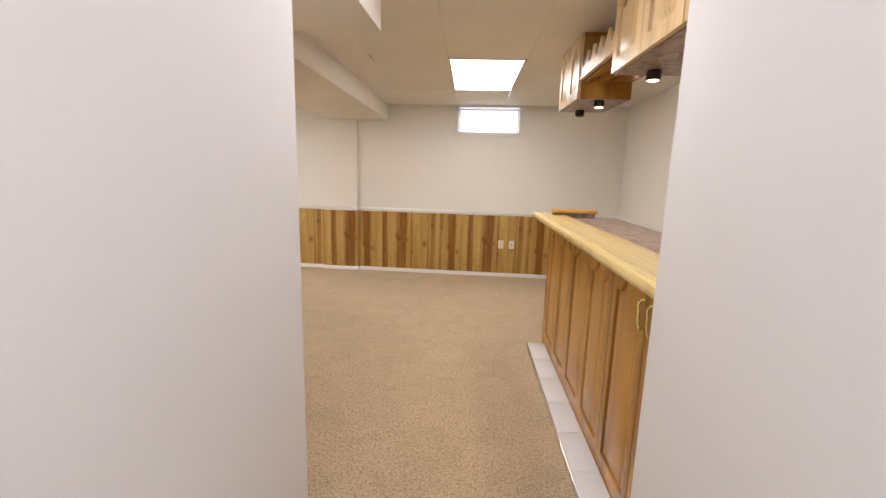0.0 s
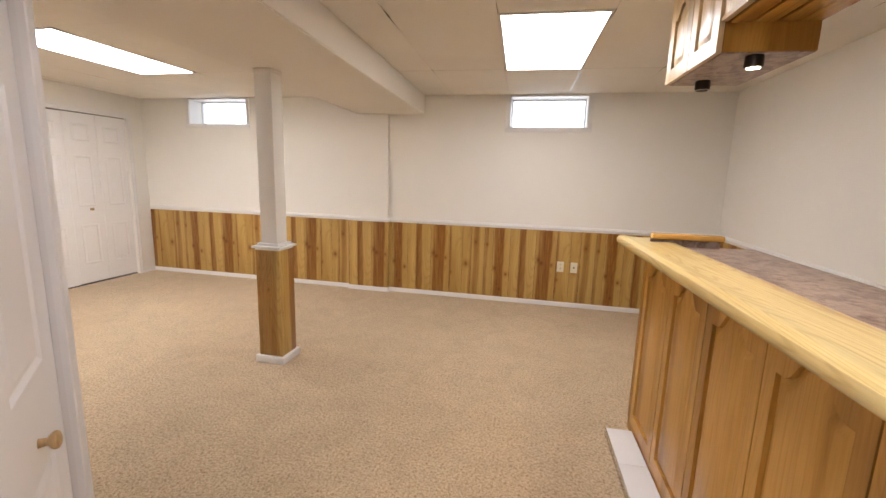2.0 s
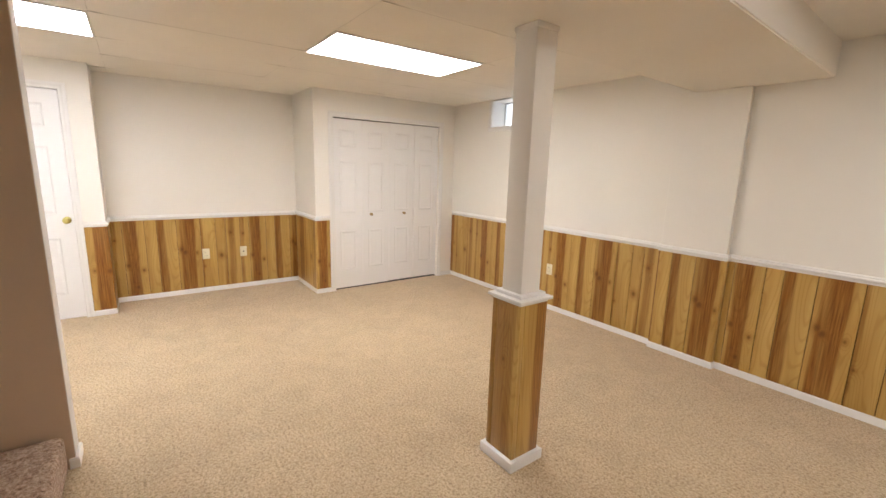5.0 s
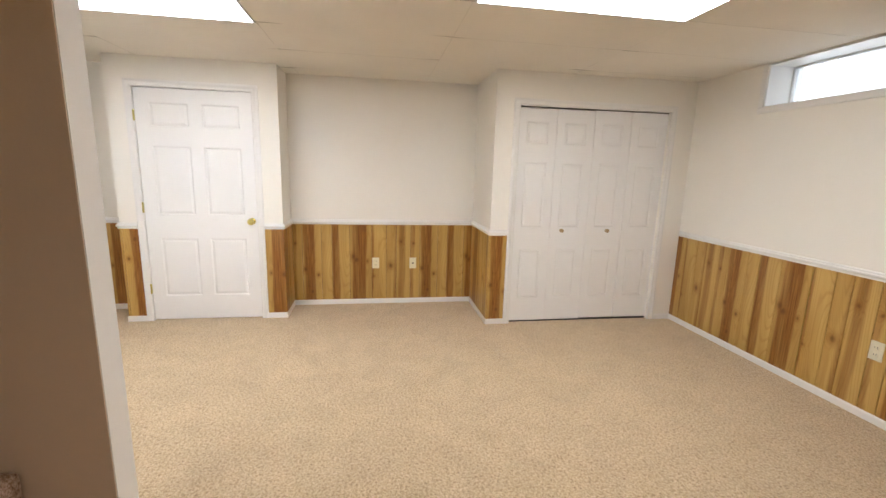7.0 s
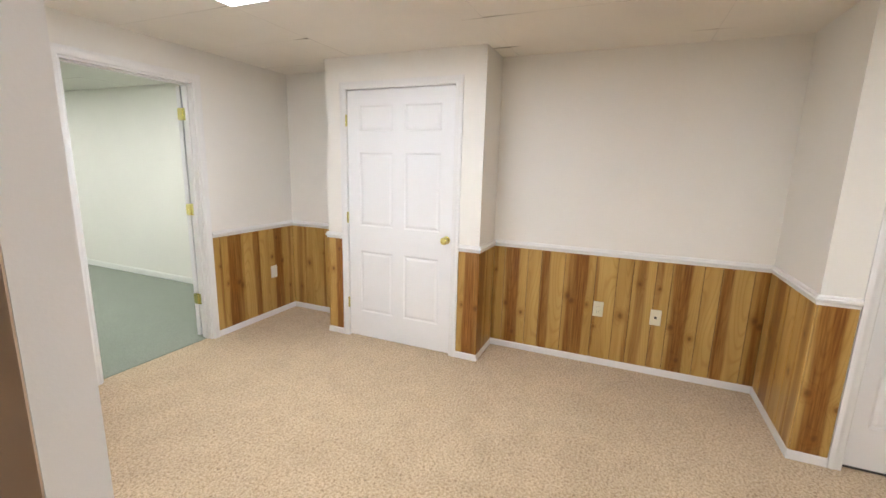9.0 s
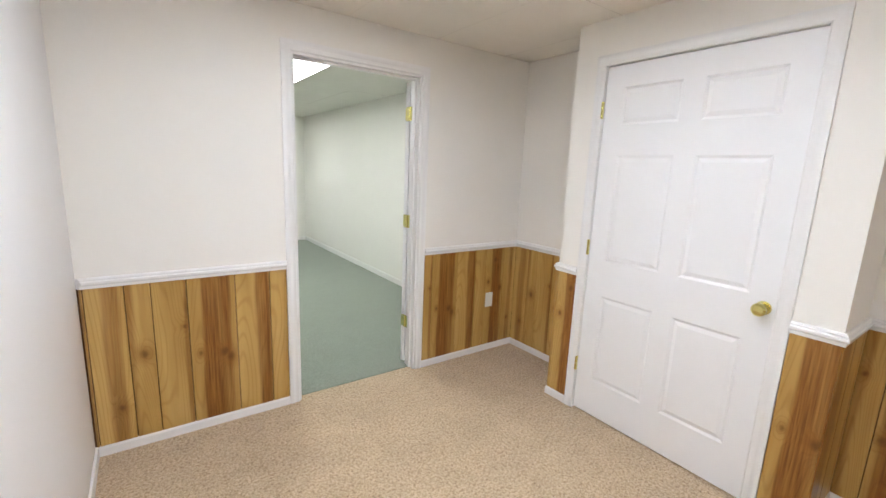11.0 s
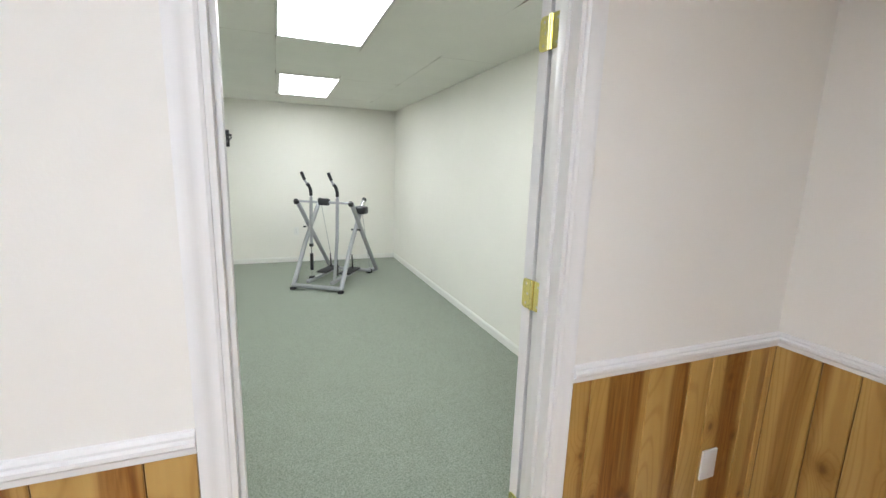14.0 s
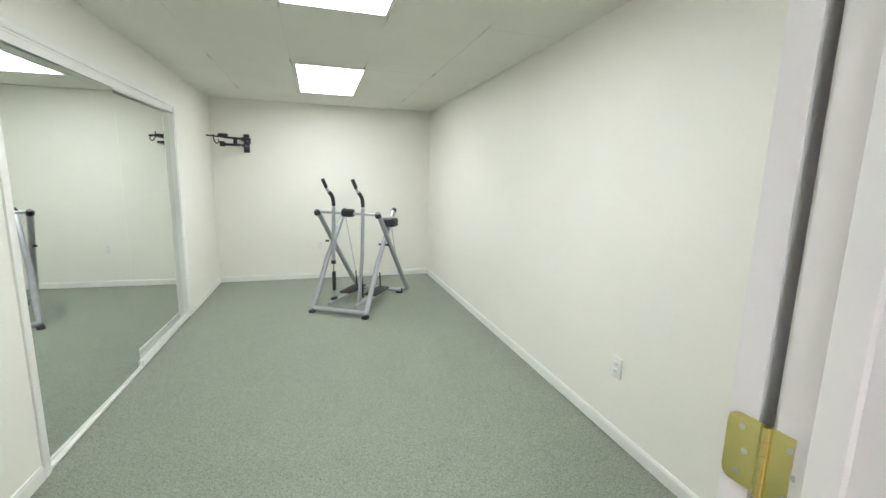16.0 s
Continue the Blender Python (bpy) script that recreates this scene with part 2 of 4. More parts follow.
def glow(name, color, strength):
    m = bpy.data.materials.new(name)
    m.use_nodes = True
    nt = m.node_tree
    nt.nodes.clear()
    e = node(nt, "ShaderNodeEmission", Color=(*color, 1), Strength=strength)
    o = nt.nodes.new("ShaderNodeOutputMaterial")
    nt.links.new(e.outputs[0], o.inputs[0])
    return m


M_LAM = laminate()
M_TILE = plain("glazed white tile", (0.80, 0.80, 0.80), 0.15, 0, 0.03)
M_GROUT = plain("grey grout", (0.42, 0.41, 0.40), 0.9)
M_BRASS = plain("polished brass", (0.80, 0.73, 0.28), 0.2, 1.0)
M_BRONZE = plain("dull bronze knob", (0.45, 0.34, 0.20), 0.35, 1.0)
M_KNOBWOOD = wood("maple knob", (0.5, 0.34, 0.16), (0.42, 0.27, 0.11), (0.2, 0.1, 0.03), 0.5, 0.35)
M_IVORY = plain("ivory plastic", (0.78, 0.74, 0.58), 0.35, 0, 0.03)
M_WHITEPL = plain("white plastic", (0.80, 0.80, 0.76), 0.35, 0, 0.03)
M_SLOT = plain("dark slot", (0.05, 0.045, 0.04), 0.6)
M_BLACK = plain("black plastic", (0.018, 0.018, 0.02), 0.4)
M_DARKBRONZE = plain("dark bronze", (0.06, 0.045, 0.035), 0.32, 0.7)
M_RUBBER = plain("black rubber", (0.03, 0.03, 0.032), 0.75)
M_SILVER = plain("silver-grey enamel", (0.42, 0.43, 0.45), 0.35, 0.45)
M_CHROME = plain("chrome", (0.75, 0.75, 0.75), 0.15, 1.0, 0.03)
M_CABLE = plain("grey cable", (0.35, 0.35, 0.36), 0.5)
M_FRAMEW = wood("dark walnut frame", (0.10, 0.045, 0.02), (0.07, 0.03, 0.013), (0.03, 0.012, 0.006), 0.5, 0.3)
M_MAT = plain("cream picture mat", (0.62, 0.54, 0.40), 0.8)
M_RED = plain("rust red picture liner", (0.25, 0.08, 0.05), 0.7)
M_PRINT = plain("faded landscape print", (0.50, 0.50, 0.36), 0.6, 0, 0.4)
M_VINYL = plain("white vinyl", (0.82, 0.82, 0.82), 0.3, 0, 0.03)
# each diffuser's strength is tuned to balance brightness across the room
M_LAMP_BAR = glow("fluorescent diffuser", WARM, 0.61 * PANEL)
M_LAMP_MID = glow("middle fluorescent diffuser", WARM, 0.81 * PANEL)
M_LAMP = glow("bright fluorescent diffuser", (0.985, 0.955, 0.95), 0.91 * PANEL)
M_LAMP_GYM = glow("cool fluorescent diffuser", COOL, PANEL_GYM)
M_LAMPFRAME = plain("white lamp frame", (0.8, 0.79, 0.76), 0.4)
M_BULB = glow("halogen lens", (1.0, 0.82, 0.55), 25.0)
M_DAY = glow("bright sky backdrop", (0.93, 0.97, 1.0), 3.8)
M_MIRROR, _nt, _b = material("silvered mirror", 0.02, 1.0)
_b.inputs["Base Color"].default_value = (0.86, 0.90, 0.87, 1)
M_GLASS, _nt, _b = material("window glass", 0.0)
_b.inputs["Transmission Weight"].default_value = 1.0
_b.inputs["IOR"].default_value = 1.45


# ---- mesh helpers ----
def box(bm, x0, x1, y0, y1, z0, z1, bevel=0.0, segs=2):
    c = Vector(((x0 + x1) / 2, (y0 + y1) / 2, (z0 + z1) / 2))
    r = bmesh.ops.create_cube(bm, size=1.0, matrix=Matrix.Translation(c) @ Matrix.Diagonal((x1 - x0, y1 - y0, z1 - z0, 1)))
    if bevel > 0:
        edges = list({e for v in r["verts"] for e in v.link_edges})
        bmesh.ops.bevel(bm, geom=edges, offset=bevel, segments=segs, affect='EDGES', profile=0.5)


def solid(*boxes, bevel=0.0):
    bm = bmesh.new()
    for b in boxes:
        box(bm, *b, bevel=bevel)
    return bm


def tube(bm, a, b, r, r2=None, seg=16, caps=True):
    a, b = Vector(a), Vector(b)
    d = b - a
    m = Matrix.Translation((a + b) / 2) @ d.to_track_quat("Z", "Y").to_matrix().to_4x4()
    bmesh.ops.create_cone(bm, cap_ends=caps, cap_tris=False, segments=seg, radius1=r, radius2=r if r2 is None else r2, depth=d.length, matrix=m)


def path_tube(bm, pts, r, seg=12):
    """A bent tube along the points, swept as one skin."""
    pts = [Vector(p) for p in pts]
    rings = []
    up = Vector((0.3, 0.5, 0.8))
    for i, p in enumerate(pts):
        t = (pts[min(i + 1, len(pts) - 1)] - pts[max(i - 1, 0)]).normalized()
        u = t.cross(up).normalized()
        w = t.cross(u).normalized()
        rings.append([bm.verts.new(p + r * (math.cos(k * 2 * math.pi / seg) * u + math.sin(k * 2 * math.pi / seg) * w)) for k in range(seg)])
    for a, b in zip(rings, rings[1:]):
        for k in range(seg):
            bm.faces.new((a[k], a[(k + 1) % seg], b[(k + 1) % seg], b[k]))
    bm.faces.new(rings[0])
    bm.faces.new(rings[-1][::-1])


def smooth_path(pts, n=6):
    """A rounded line through the points."""
    pts = [Vector(p) for p in pts]
    out = []
    for i in range(len(pts) - 1):
        p0, p1, p2, p3 = pts[max(i - 1, 0)], pts[i], pts[i + 1], pts[min(i + 2, len(pts) - 1)]
        for k in range(n):
            t = k / n
            out.append(0.5 * ((2 * p1) + (p2 - p0) * t + (2 * p0 - 5 * p1 + 4 * p2 - p3) * t * t + (3 * p1 - p0 - 3 * p2 + p3) * t ** 3))
    return out + [pts[-1]]


def lathe(bm, profile, m=Matrix.Identity(4), seg=24):
    """profile: (radius, height) pairs turned about z."""
    rings = [[bm.verts.new(m @ Vector((r * math.cos(k * 2 * math.pi / seg), r * math.sin(k * 2 * math.pi / seg), z))) for k in range(seg)] for r, z in profile]
    for a, b in zip(rings, rings[1:]):
        for k in range(seg):
            bm.faces.new((a[k], a[(k + 1) % seg], b[(k + 1) % seg], b[k]))
    bm.faces.new(rings[0][::-1])
    bm.faces.new(rings[-1])


def prism(bm, outline, z0, z1):
    """An upright solid on a plan outline."""
    lo = [bm.verts.new((x, y, z0)) for x, y in outline]
    hi = [bm.verts.new((x, y, z1)) for x, y in outline]
    bm.faces.new(lo[::-1])
    bm.faces.new(hi)
    n = len(outline)
    for k in range(n):
        bm.faces.new((lo[k], lo[(k + 1) % n], hi[(k + 1) % n], hi[k]))


def profile_run(bm, profile, p0, p1, normal, m0=0, m1=0):
    """A moulding of (depth, height) profile along a wall; m0, m1: 1 outer mitre, -1 inner mitre, 0 square."""
    a, b, n = Vector((*p0, 0)), Vector((*p1, 0)), Vector((*normal, 0))
    d = (b - a).normalized()
    A = [bm.verts.new(a + n * q - d * m0 * q + Vector((0, 0, z))) for q, z in profile]
    B = [bm.verts.new(b + n * q + d * m1 * q + Vector((0, 0, z))) for q, z in profile]
    k = len(profile)
    for i in range(k):
        bm.faces.new((A[i], A[(i + 1) % k], B[(i + 1) % k], B[i]))
    bm.faces.new(A[::-1])
    bm.faces.new(B)


def mesh_of(name, bm, mat, smooth=False):
    bmesh.ops.recalc_face_normals(bm, faces=bm.faces)
    me = bpy.data.meshes.new(name)
    bm.to_mesh(me)
    bm.free()
    me.materials.append(mat)
    if smooth:
        me.shade_smooth()
        me.set_sharp_from_angle(angle=radians(35))
    return me


def part(name, bm, mat, parent=None, label="", m=None, smooth=True):
    ob = new(name, mesh_of(name, bm, mat, smooth))
    if parent is not None:
        ob.parent = parent
    if m is not None:
        ob.matrix_local = m
    return tagged(ob, label)


def thing(name, m, label, category, group="", kind=""):
    ob = new(name)
    ob.empty_display_size = 0.1
    ob.matrix_basis = m
    return tagged(ob, label, category, group, kind)


def structure(name, bm, mat, label="", category="", smooth=False):
    ob = new(name, mesh_of(name, bm, mat, smooth))
    return tagged(ob, label, category, "", "structure")


# ---- plan ----
CEIL = 2.273
CEIL_GYM = 2.292
TOP = 2.42           # top of the wall solids
WOODTOP, RAILTOP, BASETOP = 0.845, 0.895, 0.052
NORTH, EAST, WEST = 5.68, 1.80, -5.84
CLOSET_X, JOG_Y = -5.128, 3.77
BOX_X, BOX_Y0, BOX_Y1 = -5.463, 0.555, 1.907
SOUTH, GYM_N = -0.195, -0.305
PART_W, PART_E, PART_END = -3.065, -2.948, 1.82
HALL_W, HALL_E, HALL_END = -0.46, 0.511, 1.05
GYM_W, GYM_E, GYM_S = -5.895, -3.13, -5.888

# floors
floor = structure("floor", solid((-6.1, 2.0, GYM_N + 0.06, 6.0, -0.12, 0.0), (-0.7, 0.8, -2.3, GYM_N + 0.06, -0.12, 0.0)), M_CARPET, "beige speckled shag carpet over the basement floor", "carpet")
floor_gym = structure("floor_gym", solid((-6.1, -2.3, -6.1, GYM_N + 0.058, -0.12, -0.006)), M_GREEN, "grey-green short-pile carpet of the exercise room", "carpet")

# north wall with two high window openings
WIN_L = (-4.40, -3.57, 1.955, 2.262)
WIN_R = (-0.355, 0.443, 1.93, 2.255)
wall_north = structure("wall_north", solid(
    (-5.4, WIN_L[0], NORTH, 5.98, 0, TOP), (WIN_L[0], WIN_L[1], NORTH, 5.98, 0, WIN_L[2]), (WIN_L[0], WIN_L[1], NORTH, 5.98, WIN_L[3], TOP),
    (WIN_L[1], WIN_R[0], NORTH, 5.98, 0, TOP), (WIN_R[0], WIN_R[1], NORTH, 5.98, 0, WIN_R[2]), (WIN_R[0], WIN_R[1], NORTH, 5.98, WIN_R[3], TOP),
    (WIN_R[1], EAST + 0.14, NORTH, 5.98, 0, TOP)), M_WALL, "cream painted upper wall over plank wainscot", "wall")
pilaster = structure("wall_pilaster", solid((-2.20, -1.715, 5.635, NORTH, 0, 2.07), bevel=0.004), M_WALL, "shallow cream painted wall projection under the soffit", "wall")
wall_east = structure("wall_east", solid((EAST, EAST + 0.14, HALL_END - 0.12, NORTH, 0, TOP)), M_WALL, "cream painted wall behind the bar", "wall")
wall_closet = structure("wall_closet", solid(
    (CLOSET_X - 0.12, CLOSET_X, JOG_Y, 3.99, 0, TOP), (CLOSET_X - 0.12, CLOSET_X, 3.99, 5.437, 1.992, TOP), (CLOSET_X - 0.12, CLOSET_X, 5.437, NORTH, 0, TOP),
    (-5.96, CLOSET_X - 0.12, JOG_Y, JOG_Y + 0.12, 0, TOP), (-5.96, -5.84, JOG_Y + 0.12, NORTH + 0.3, 0, TOP), (-5.84, -5.4, NORTH, 5.98, 0, TOP)), M_WALL, "cream wall around the folding closet doors", "wall")
wall_west = structure("wall_west", solid((WEST - 0.12, WEST, SOUTH - 0.1, JOG_Y, 0, TOP)), M_WALL, "cream painted wall above plank wainscot", "wall")
DOOR_Y0, DOOR_Y1, DOOR_H = 0.757, 1.688, 2.03
wall_box = structure("wall_utility", solid(
    (BOX_X - 0.10, BOX_X, BOX_Y0, DOOR_Y0 - 0.012, 0, TOP), (BOX_X - 0.10, BOX_X, DOOR_Y1 + 0.012, BOX_Y1, 0, TOP), (BOX_X - 0.10, BOX_X, DOOR_Y0 - 0.012, DOOR_Y1 + 0.012, DOOR_H + 0.01, TOP),
    (WEST, BOX_X - 0.10, BOX_Y0, BOX_Y0 + 0.09, 0, TOP), (WEST, BOX_X - 0.10, BOX_Y1 - 0.09, BOX_Y1, 0, TOP)), M_WALL, "cream boxed-out wall around the utility door", "wall")
OPEN_X0, OPEN_X1, OPEN_H = -4.872, -4.045, 2.03
wall_south = structure("wall_south", solid(
    (WEST - 0.12, OPEN_X0, GYM_N, SOUTH, 0, TOP), (OPEN_X1, PART_E, GYM_N, SOUTH, 0, TOP), (OPEN_X0, OPEN_X1, GYM_N, SOUTH, OPEN_H, TOP)), M_WALL, "cream wall with the exercise room doorway", "wall")
wall_partition = structure("wall_partition", solid((PART_W, PART_E, SOUTH, PART_END, 0, 4.0), (PART_W, PART_E, -1.3, GYM_N, 0, 4.0)), M_HALL, "pale painted stair partition wall ending at the carpet", "wall")
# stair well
M_TAN = paint("tan stair wall", (0.64, 0.49, 0.36))
# the partition's stair face is a separate tan skin
wall_stair_side = structure("wall_stair_side", solid((PART_E, PART_E + 0.004, -1.3, PART_END - 0.003, 0, 4.0)), M_TAN, "thin tan skin on the stair side of the partition", "wall")
# unseen walls, header and lid, added to keep outside light off the stairs
wall_stair = structure("wall_stairwell", solid((-1.36, -1.30, -1.3, 1.72, 0, 4.0), (PART_E, -1.30, -1.42, -1.3, 0, 4.0), (PART_E, -1.30, PART_END, PART_END + 0.1, CEIL + 0.03, 4.0)), M_WALL, "unseen painted walls closing off the stair well", "wall")
stair_lid = structure("stairwell_lid", solid((PART_W, -1.30, -1.42, PART_END + 0.1, 4.0, 4.1)), M_WALL, "unseen lid that keeps outside light off the stairs", "ceiling")
# angled closet wall with a door in it
DIAG0, DIAG1 = Vector((HALL_W, 1.046)), Vector((-1.263, 1.821))
DIAG_LEN = (DIAG1 - DIAG0).length
DIAG_ANGLE = math.degrees(math.atan2(DIAG1.y - DIAG0.y, DIAG1.x - DIAG0.x))
DIAG = pose(DIAG0.x, DIAG0.y, 0, 0, 0, DIAG_ANGLE)
DD0, DD1 = 0.14, 0.95
wall_angled = structure("wall_angled", solid(
    (0, DD0, 0.0, 0.10, 0, TOP), (DD1, DIAG_LEN, 0.0, 0.10, 0, TOP), (DD0, DD1, 0.0, 0.10, 2.03, TOP)), M_HALL, "pale angled wall with a closet door", "wall")
wall_angled.matrix_basis = DIAG
# hall
wall_hall_west = structure("wall_hall_west", solid((HALL_W - 0.12, HALL_W, -2.1, HALL_END - 0.006, 0, TOP), bevel=0.003), M_HALL, "pale painted hall wall with a rounded corner", "wall")
wall_hall_east = structure("wall_hall_east", solid((HALL_E, HALL_E + 0.12, -2.1, HALL_END, 0, TOP), bevel=0.003), M_HALL, "pale painted hall wall beside the bar", "wall")
wall_bar = structure("wall_bar", solid((HALL_E + 0.12, EAST, HALL_END - 0.12, HALL_END, 0, TOP)), M_WALL, "cream wall at the near end of the bar", "wall")
wall_hall_end = structure("wall_hall_end", solid((HALL_W - 0.12, HALL_E + 0.12, -2.2, -2.1, 0, TOP)), M_HALL, "pale painted wall closing the hall", "wall")
# exercise room
MIR_Y0, MIR_Y1, MIR_H = -4.50, -2.205, 1.97
wall_gym_west = structure("wall_gym_west", solid((GYM_W - 0.12, GYM_W, GYM_S, GYM_N, 0, TOP)), M_GYM, "off-white painted exercise room wall", "wall")
wall_gym_south = structure("wall_gym_south", solid((GYM_W - 0.12, -2.3, GYM_S - 0.12, GYM_S, 0, TOP)), M_GYM, "off-white painted far exercise room wall", "wall")
wall_gym_east = structure("wall_gym_east", solid(
    (GYM_E, GYM_E + 0.10, GYM_S, MIR_Y0, 0, TOP), (GYM_E, GYM_E + 0.10, MIR_Y1, GYM_N - 0.005, 0, TOP), (GYM_E, GYM_E + 0.10, MIR_Y0, MIR_Y1, MIR_H, TOP),
    (-2.42, -2.3, GYM_S, GYM_N - 0.8, 0, TOP)), M_GYM, "off-white wall with the mirrored closet", "wall")
wall_gym_north = structure("wall_gym_north", solid((GYM_W, OPEN_X0, GYM_N - 0.005, GYM_N, 0, CEIL_GYM), (OPEN_X1, GYM_E, GYM_N - 0.005, GYM_N, 0, CEIL_GYM), (OPEN_X0, OPEN_X1, GYM_N - 0.005, GYM_N, OPEN_H, CEIL_GYM)), M_GYM, "off-white exercise room side of the doorway wall", "wall")


# ceilings: lay-in panels on a slim grid
def grid_ceiling(name, x_lines, y_lines, z, mat, label, seed, clip, gap):
    rnd = random.Random(seed)
    bm = bmesh.new()
    cx0, cx1, cy0, cy1 = clip
    xs = [cx0] + sorted(x for x in x_lines if cx0 + 0.03 < x < cx1 - 0.03) + [cx1]
    ys = [cy0] + sorted(y for y in y_lines if cy0 + 0.03 < y < cy1 - 0.03) + [cy1]
    for xa, xb in zip(xs, xs[1:]):
        for ya, yb in zip(ys, ys[1:]):
            g, e = gap, [rnd.choice((0.0, 0.0, 0.002, 0.005, 0.009)) for _ in range(4)]
            run = [min(rnd.uniform(0.08, 0.22), 0.4 * (yb - ya)) for _ in range(4)]
            outline = [(xa + g + e[0], ya + g), (xb - g - e[1], ya + g), (xb - g, ya + run[1]), (xb - g, yb - run[2]),
                       (xb - g - e[2], yb - g), (xa + g + e[3], yb - g), (xa + g, yb - run[3]), (xa + g, ya + run[0])]
            sag = rnd.uniform(0, 0.001)
            prism(bm, outline, z + sag, z + 0.014)
    ob = structure(name, bm, mat, label, "ceiling")
    # side faces take the dark edge colour in place of shade in the joints
    ob.data.materials.append(M_EDGE_SHADE)
    for face in ob.data.polygons:
        face.material_index = 1 if abs(face.normal.z) < 0.5 else 0
    # dark sheet for the unlit space seen through the joints
    deck = structure(name.replace("ceiling", "ceiling_backing"), solid((cx0, cx1, cy0, cy1, z + 0.03, z + 0.06)), M_VOID, "dark sheet standing in for the shaded void above the tiles", "ceiling")
    return ob, deck


ceiling_lounge, deck_lounge = grid_ceiling("ceiling_lounge", [-2.545 - 0.608 * k for k in range(6)], [4.46 - 1.216 * k for k in range(5)], CEIL, M_CEIL, "warm white lay-in tile ceiling on a slim grid", 3, (-5.95, -1.70, GYM_N + 0.02, NORTH + 0.1), 0.0004)
BAR_CEIL = pose(-0.008, 4.03, 0, 0, 0, 2.4)
ceiling_bar, deck_bar = grid_ceiling("ceiling_bar", [-0.915, -0.305, 0.305, 0.915, 1.525], [0.61, -0.61, -1.83], CEIL, M_CEIL, "warm white lay-in tile ceiling on a slim grid", 5, (-1.62, 1.9, -2.98, 1.75), 0.0004)
ceiling_bar.matrix_basis = BAR_CEIL
deck_bar.matrix_basis = BAR_CEIL
ceiling_hall = structure("ceiling_hall", solid((-1.3, EAST, -2.2, HALL_END, CEIL, CEIL + 0.05)), M_HALL, "pale painted hall ceiling", "ceiling")
ceiling_gym, deck_gym = grid_ceiling("ceiling_gym", [-5.38, -4.775, -4.185, -3.58, -2.97], [-1.30, -2.56, -3.825, -5.09], CEIL_GYM, M_CEIL_GYM, "pale lay-in tile ceiling on a slim grid", 7, (GYM_W - 0.05, -2.3, GYM_S - 0.05, GYM_N), 0.0003)
bm = bmesh.new()
prism(bm, [(-1.975, 1.95), (-1.128, 1.95), (-1.302, NORTH + 0.02), (-2.085, NORTH + 0.02)], 2.07, CEIL + 0.02)
bmesh.ops.bevel(bm, geom=list(bm.edges), offset=0.006, segments=2, affect='EDGES')
soffit = structure("soffit", bm, M_SOFFIT, "cream boxed-in beam running below the ceiling", "soffit")
bulkhead = structure("bulkhead", solid((-1.125, -0.48, 1.0, 2.05, 2.05, CEIL + 0.02), bevel=0.004), M_SOFFIT, "cream boxed bulkhead above the hall corner", "soffit")

# ---- trim: base, chair rail, casings ----
BASE_P = [(0.0, 0.0), (0.013, 0.0), (0.013, BASETOP - 0.012), (0.009, BASETOP), (0.0, BASETOP)]
BASE_GYM = [(0.0, 0.0), (0.013, 0.0), (0.013, 0.058), (0.007, 0.072), (0.0, 0.072)]
RAIL_P = [(0.0, WOODTOP), (0.012, WOODTOP), (0.014, WOODTOP + 0.014), (0.022, WOODTOP + 0.022), (0.022, WOODTOP + 0.032), (0.016, WOODTOP + 0.037), (0.016, WOODTOP + 0.043), (0.010, RAILTOP), (0.0, RAILTOP)]
# wall, start, end, normal, mitres
RUNS = [
    (wall_north, (CLOSET_X, NORTH), (-2.20, NORTH), (0, -1), -1, -1),
    (pilaster, (-2.20, NORTH), (-2.20, 5.635), (-1, 0), -1, 1),
    (pilaster, (-2.20, 5.635), (-1.715, 5.635), (0, -1), 1, 1),
    (pilaster, (-1.715, 5.635), (-1.715, NORTH), (1, 0), 1, -1),
    (wall_north, (-1.715, NORTH), (EAST, NORTH), (0, -1), -1, -1),
    (wall_east, (EAST, NORTH), (EAST, HALL_END), (-1, 0), -1, -1),
    (wall_closet, (CLOSET_X, JOG_Y), (CLOSET_X, 3.93), (1, 0), 1, 0),
    (wall_closet, (WEST, JOG_Y), (CLOSET_X, JOG_Y), (0, -1), -1, 1),
    (wall_west, (WEST, BOX_Y1), (WEST, JOG_Y), (1, 0), -1, -1),
    (wall_box, (WEST, BOX_Y1), (BOX_X, BOX_Y1), (0, 1), -1, 1),
    (wall_box, (BOX_X, DOOR_Y1 + 0.058), (BOX_X, BOX_Y1), (1, 0), 0, 1),
    (wall_box, (BOX_X, BOX_Y0), (BOX_X, DOOR_Y0 - 0.058), (1, 0), 1, 0),
    (wall_box, (WEST, BOX_Y0), (BOX_X, BOX_Y0), (0, -1), -1, 1),
    (wall_west, (WEST, SOUTH), (WEST, BOX_Y0), (1, 0), -1, -1),
    (wall_south, (WEST, SOUTH), (OPEN_X0 - 0.058, SOUTH), (0, 1), -1, 0),
    (wall_south, (OPEN_X1 + 0.058, SOUTH), (PART_W, SOUTH), (0, 1), 0, -1),
]
for wall, p0, p1, n, m0, m1 in RUNS:
    bm = bmesh.new()
    profile_run(bm, RAIL_P, p0, p1, n, m0, m1)
    structure("trim", bm, M_TRIM, "white moulded chair rail", "chair rail")
    bm = bmesh.new()
    profile_run(bm, BASE_P, p0, p1, n, m0, m1)
    structure("baseboard", bm, M_TRIM, "low white baseboard along the carpet", "baseboard")
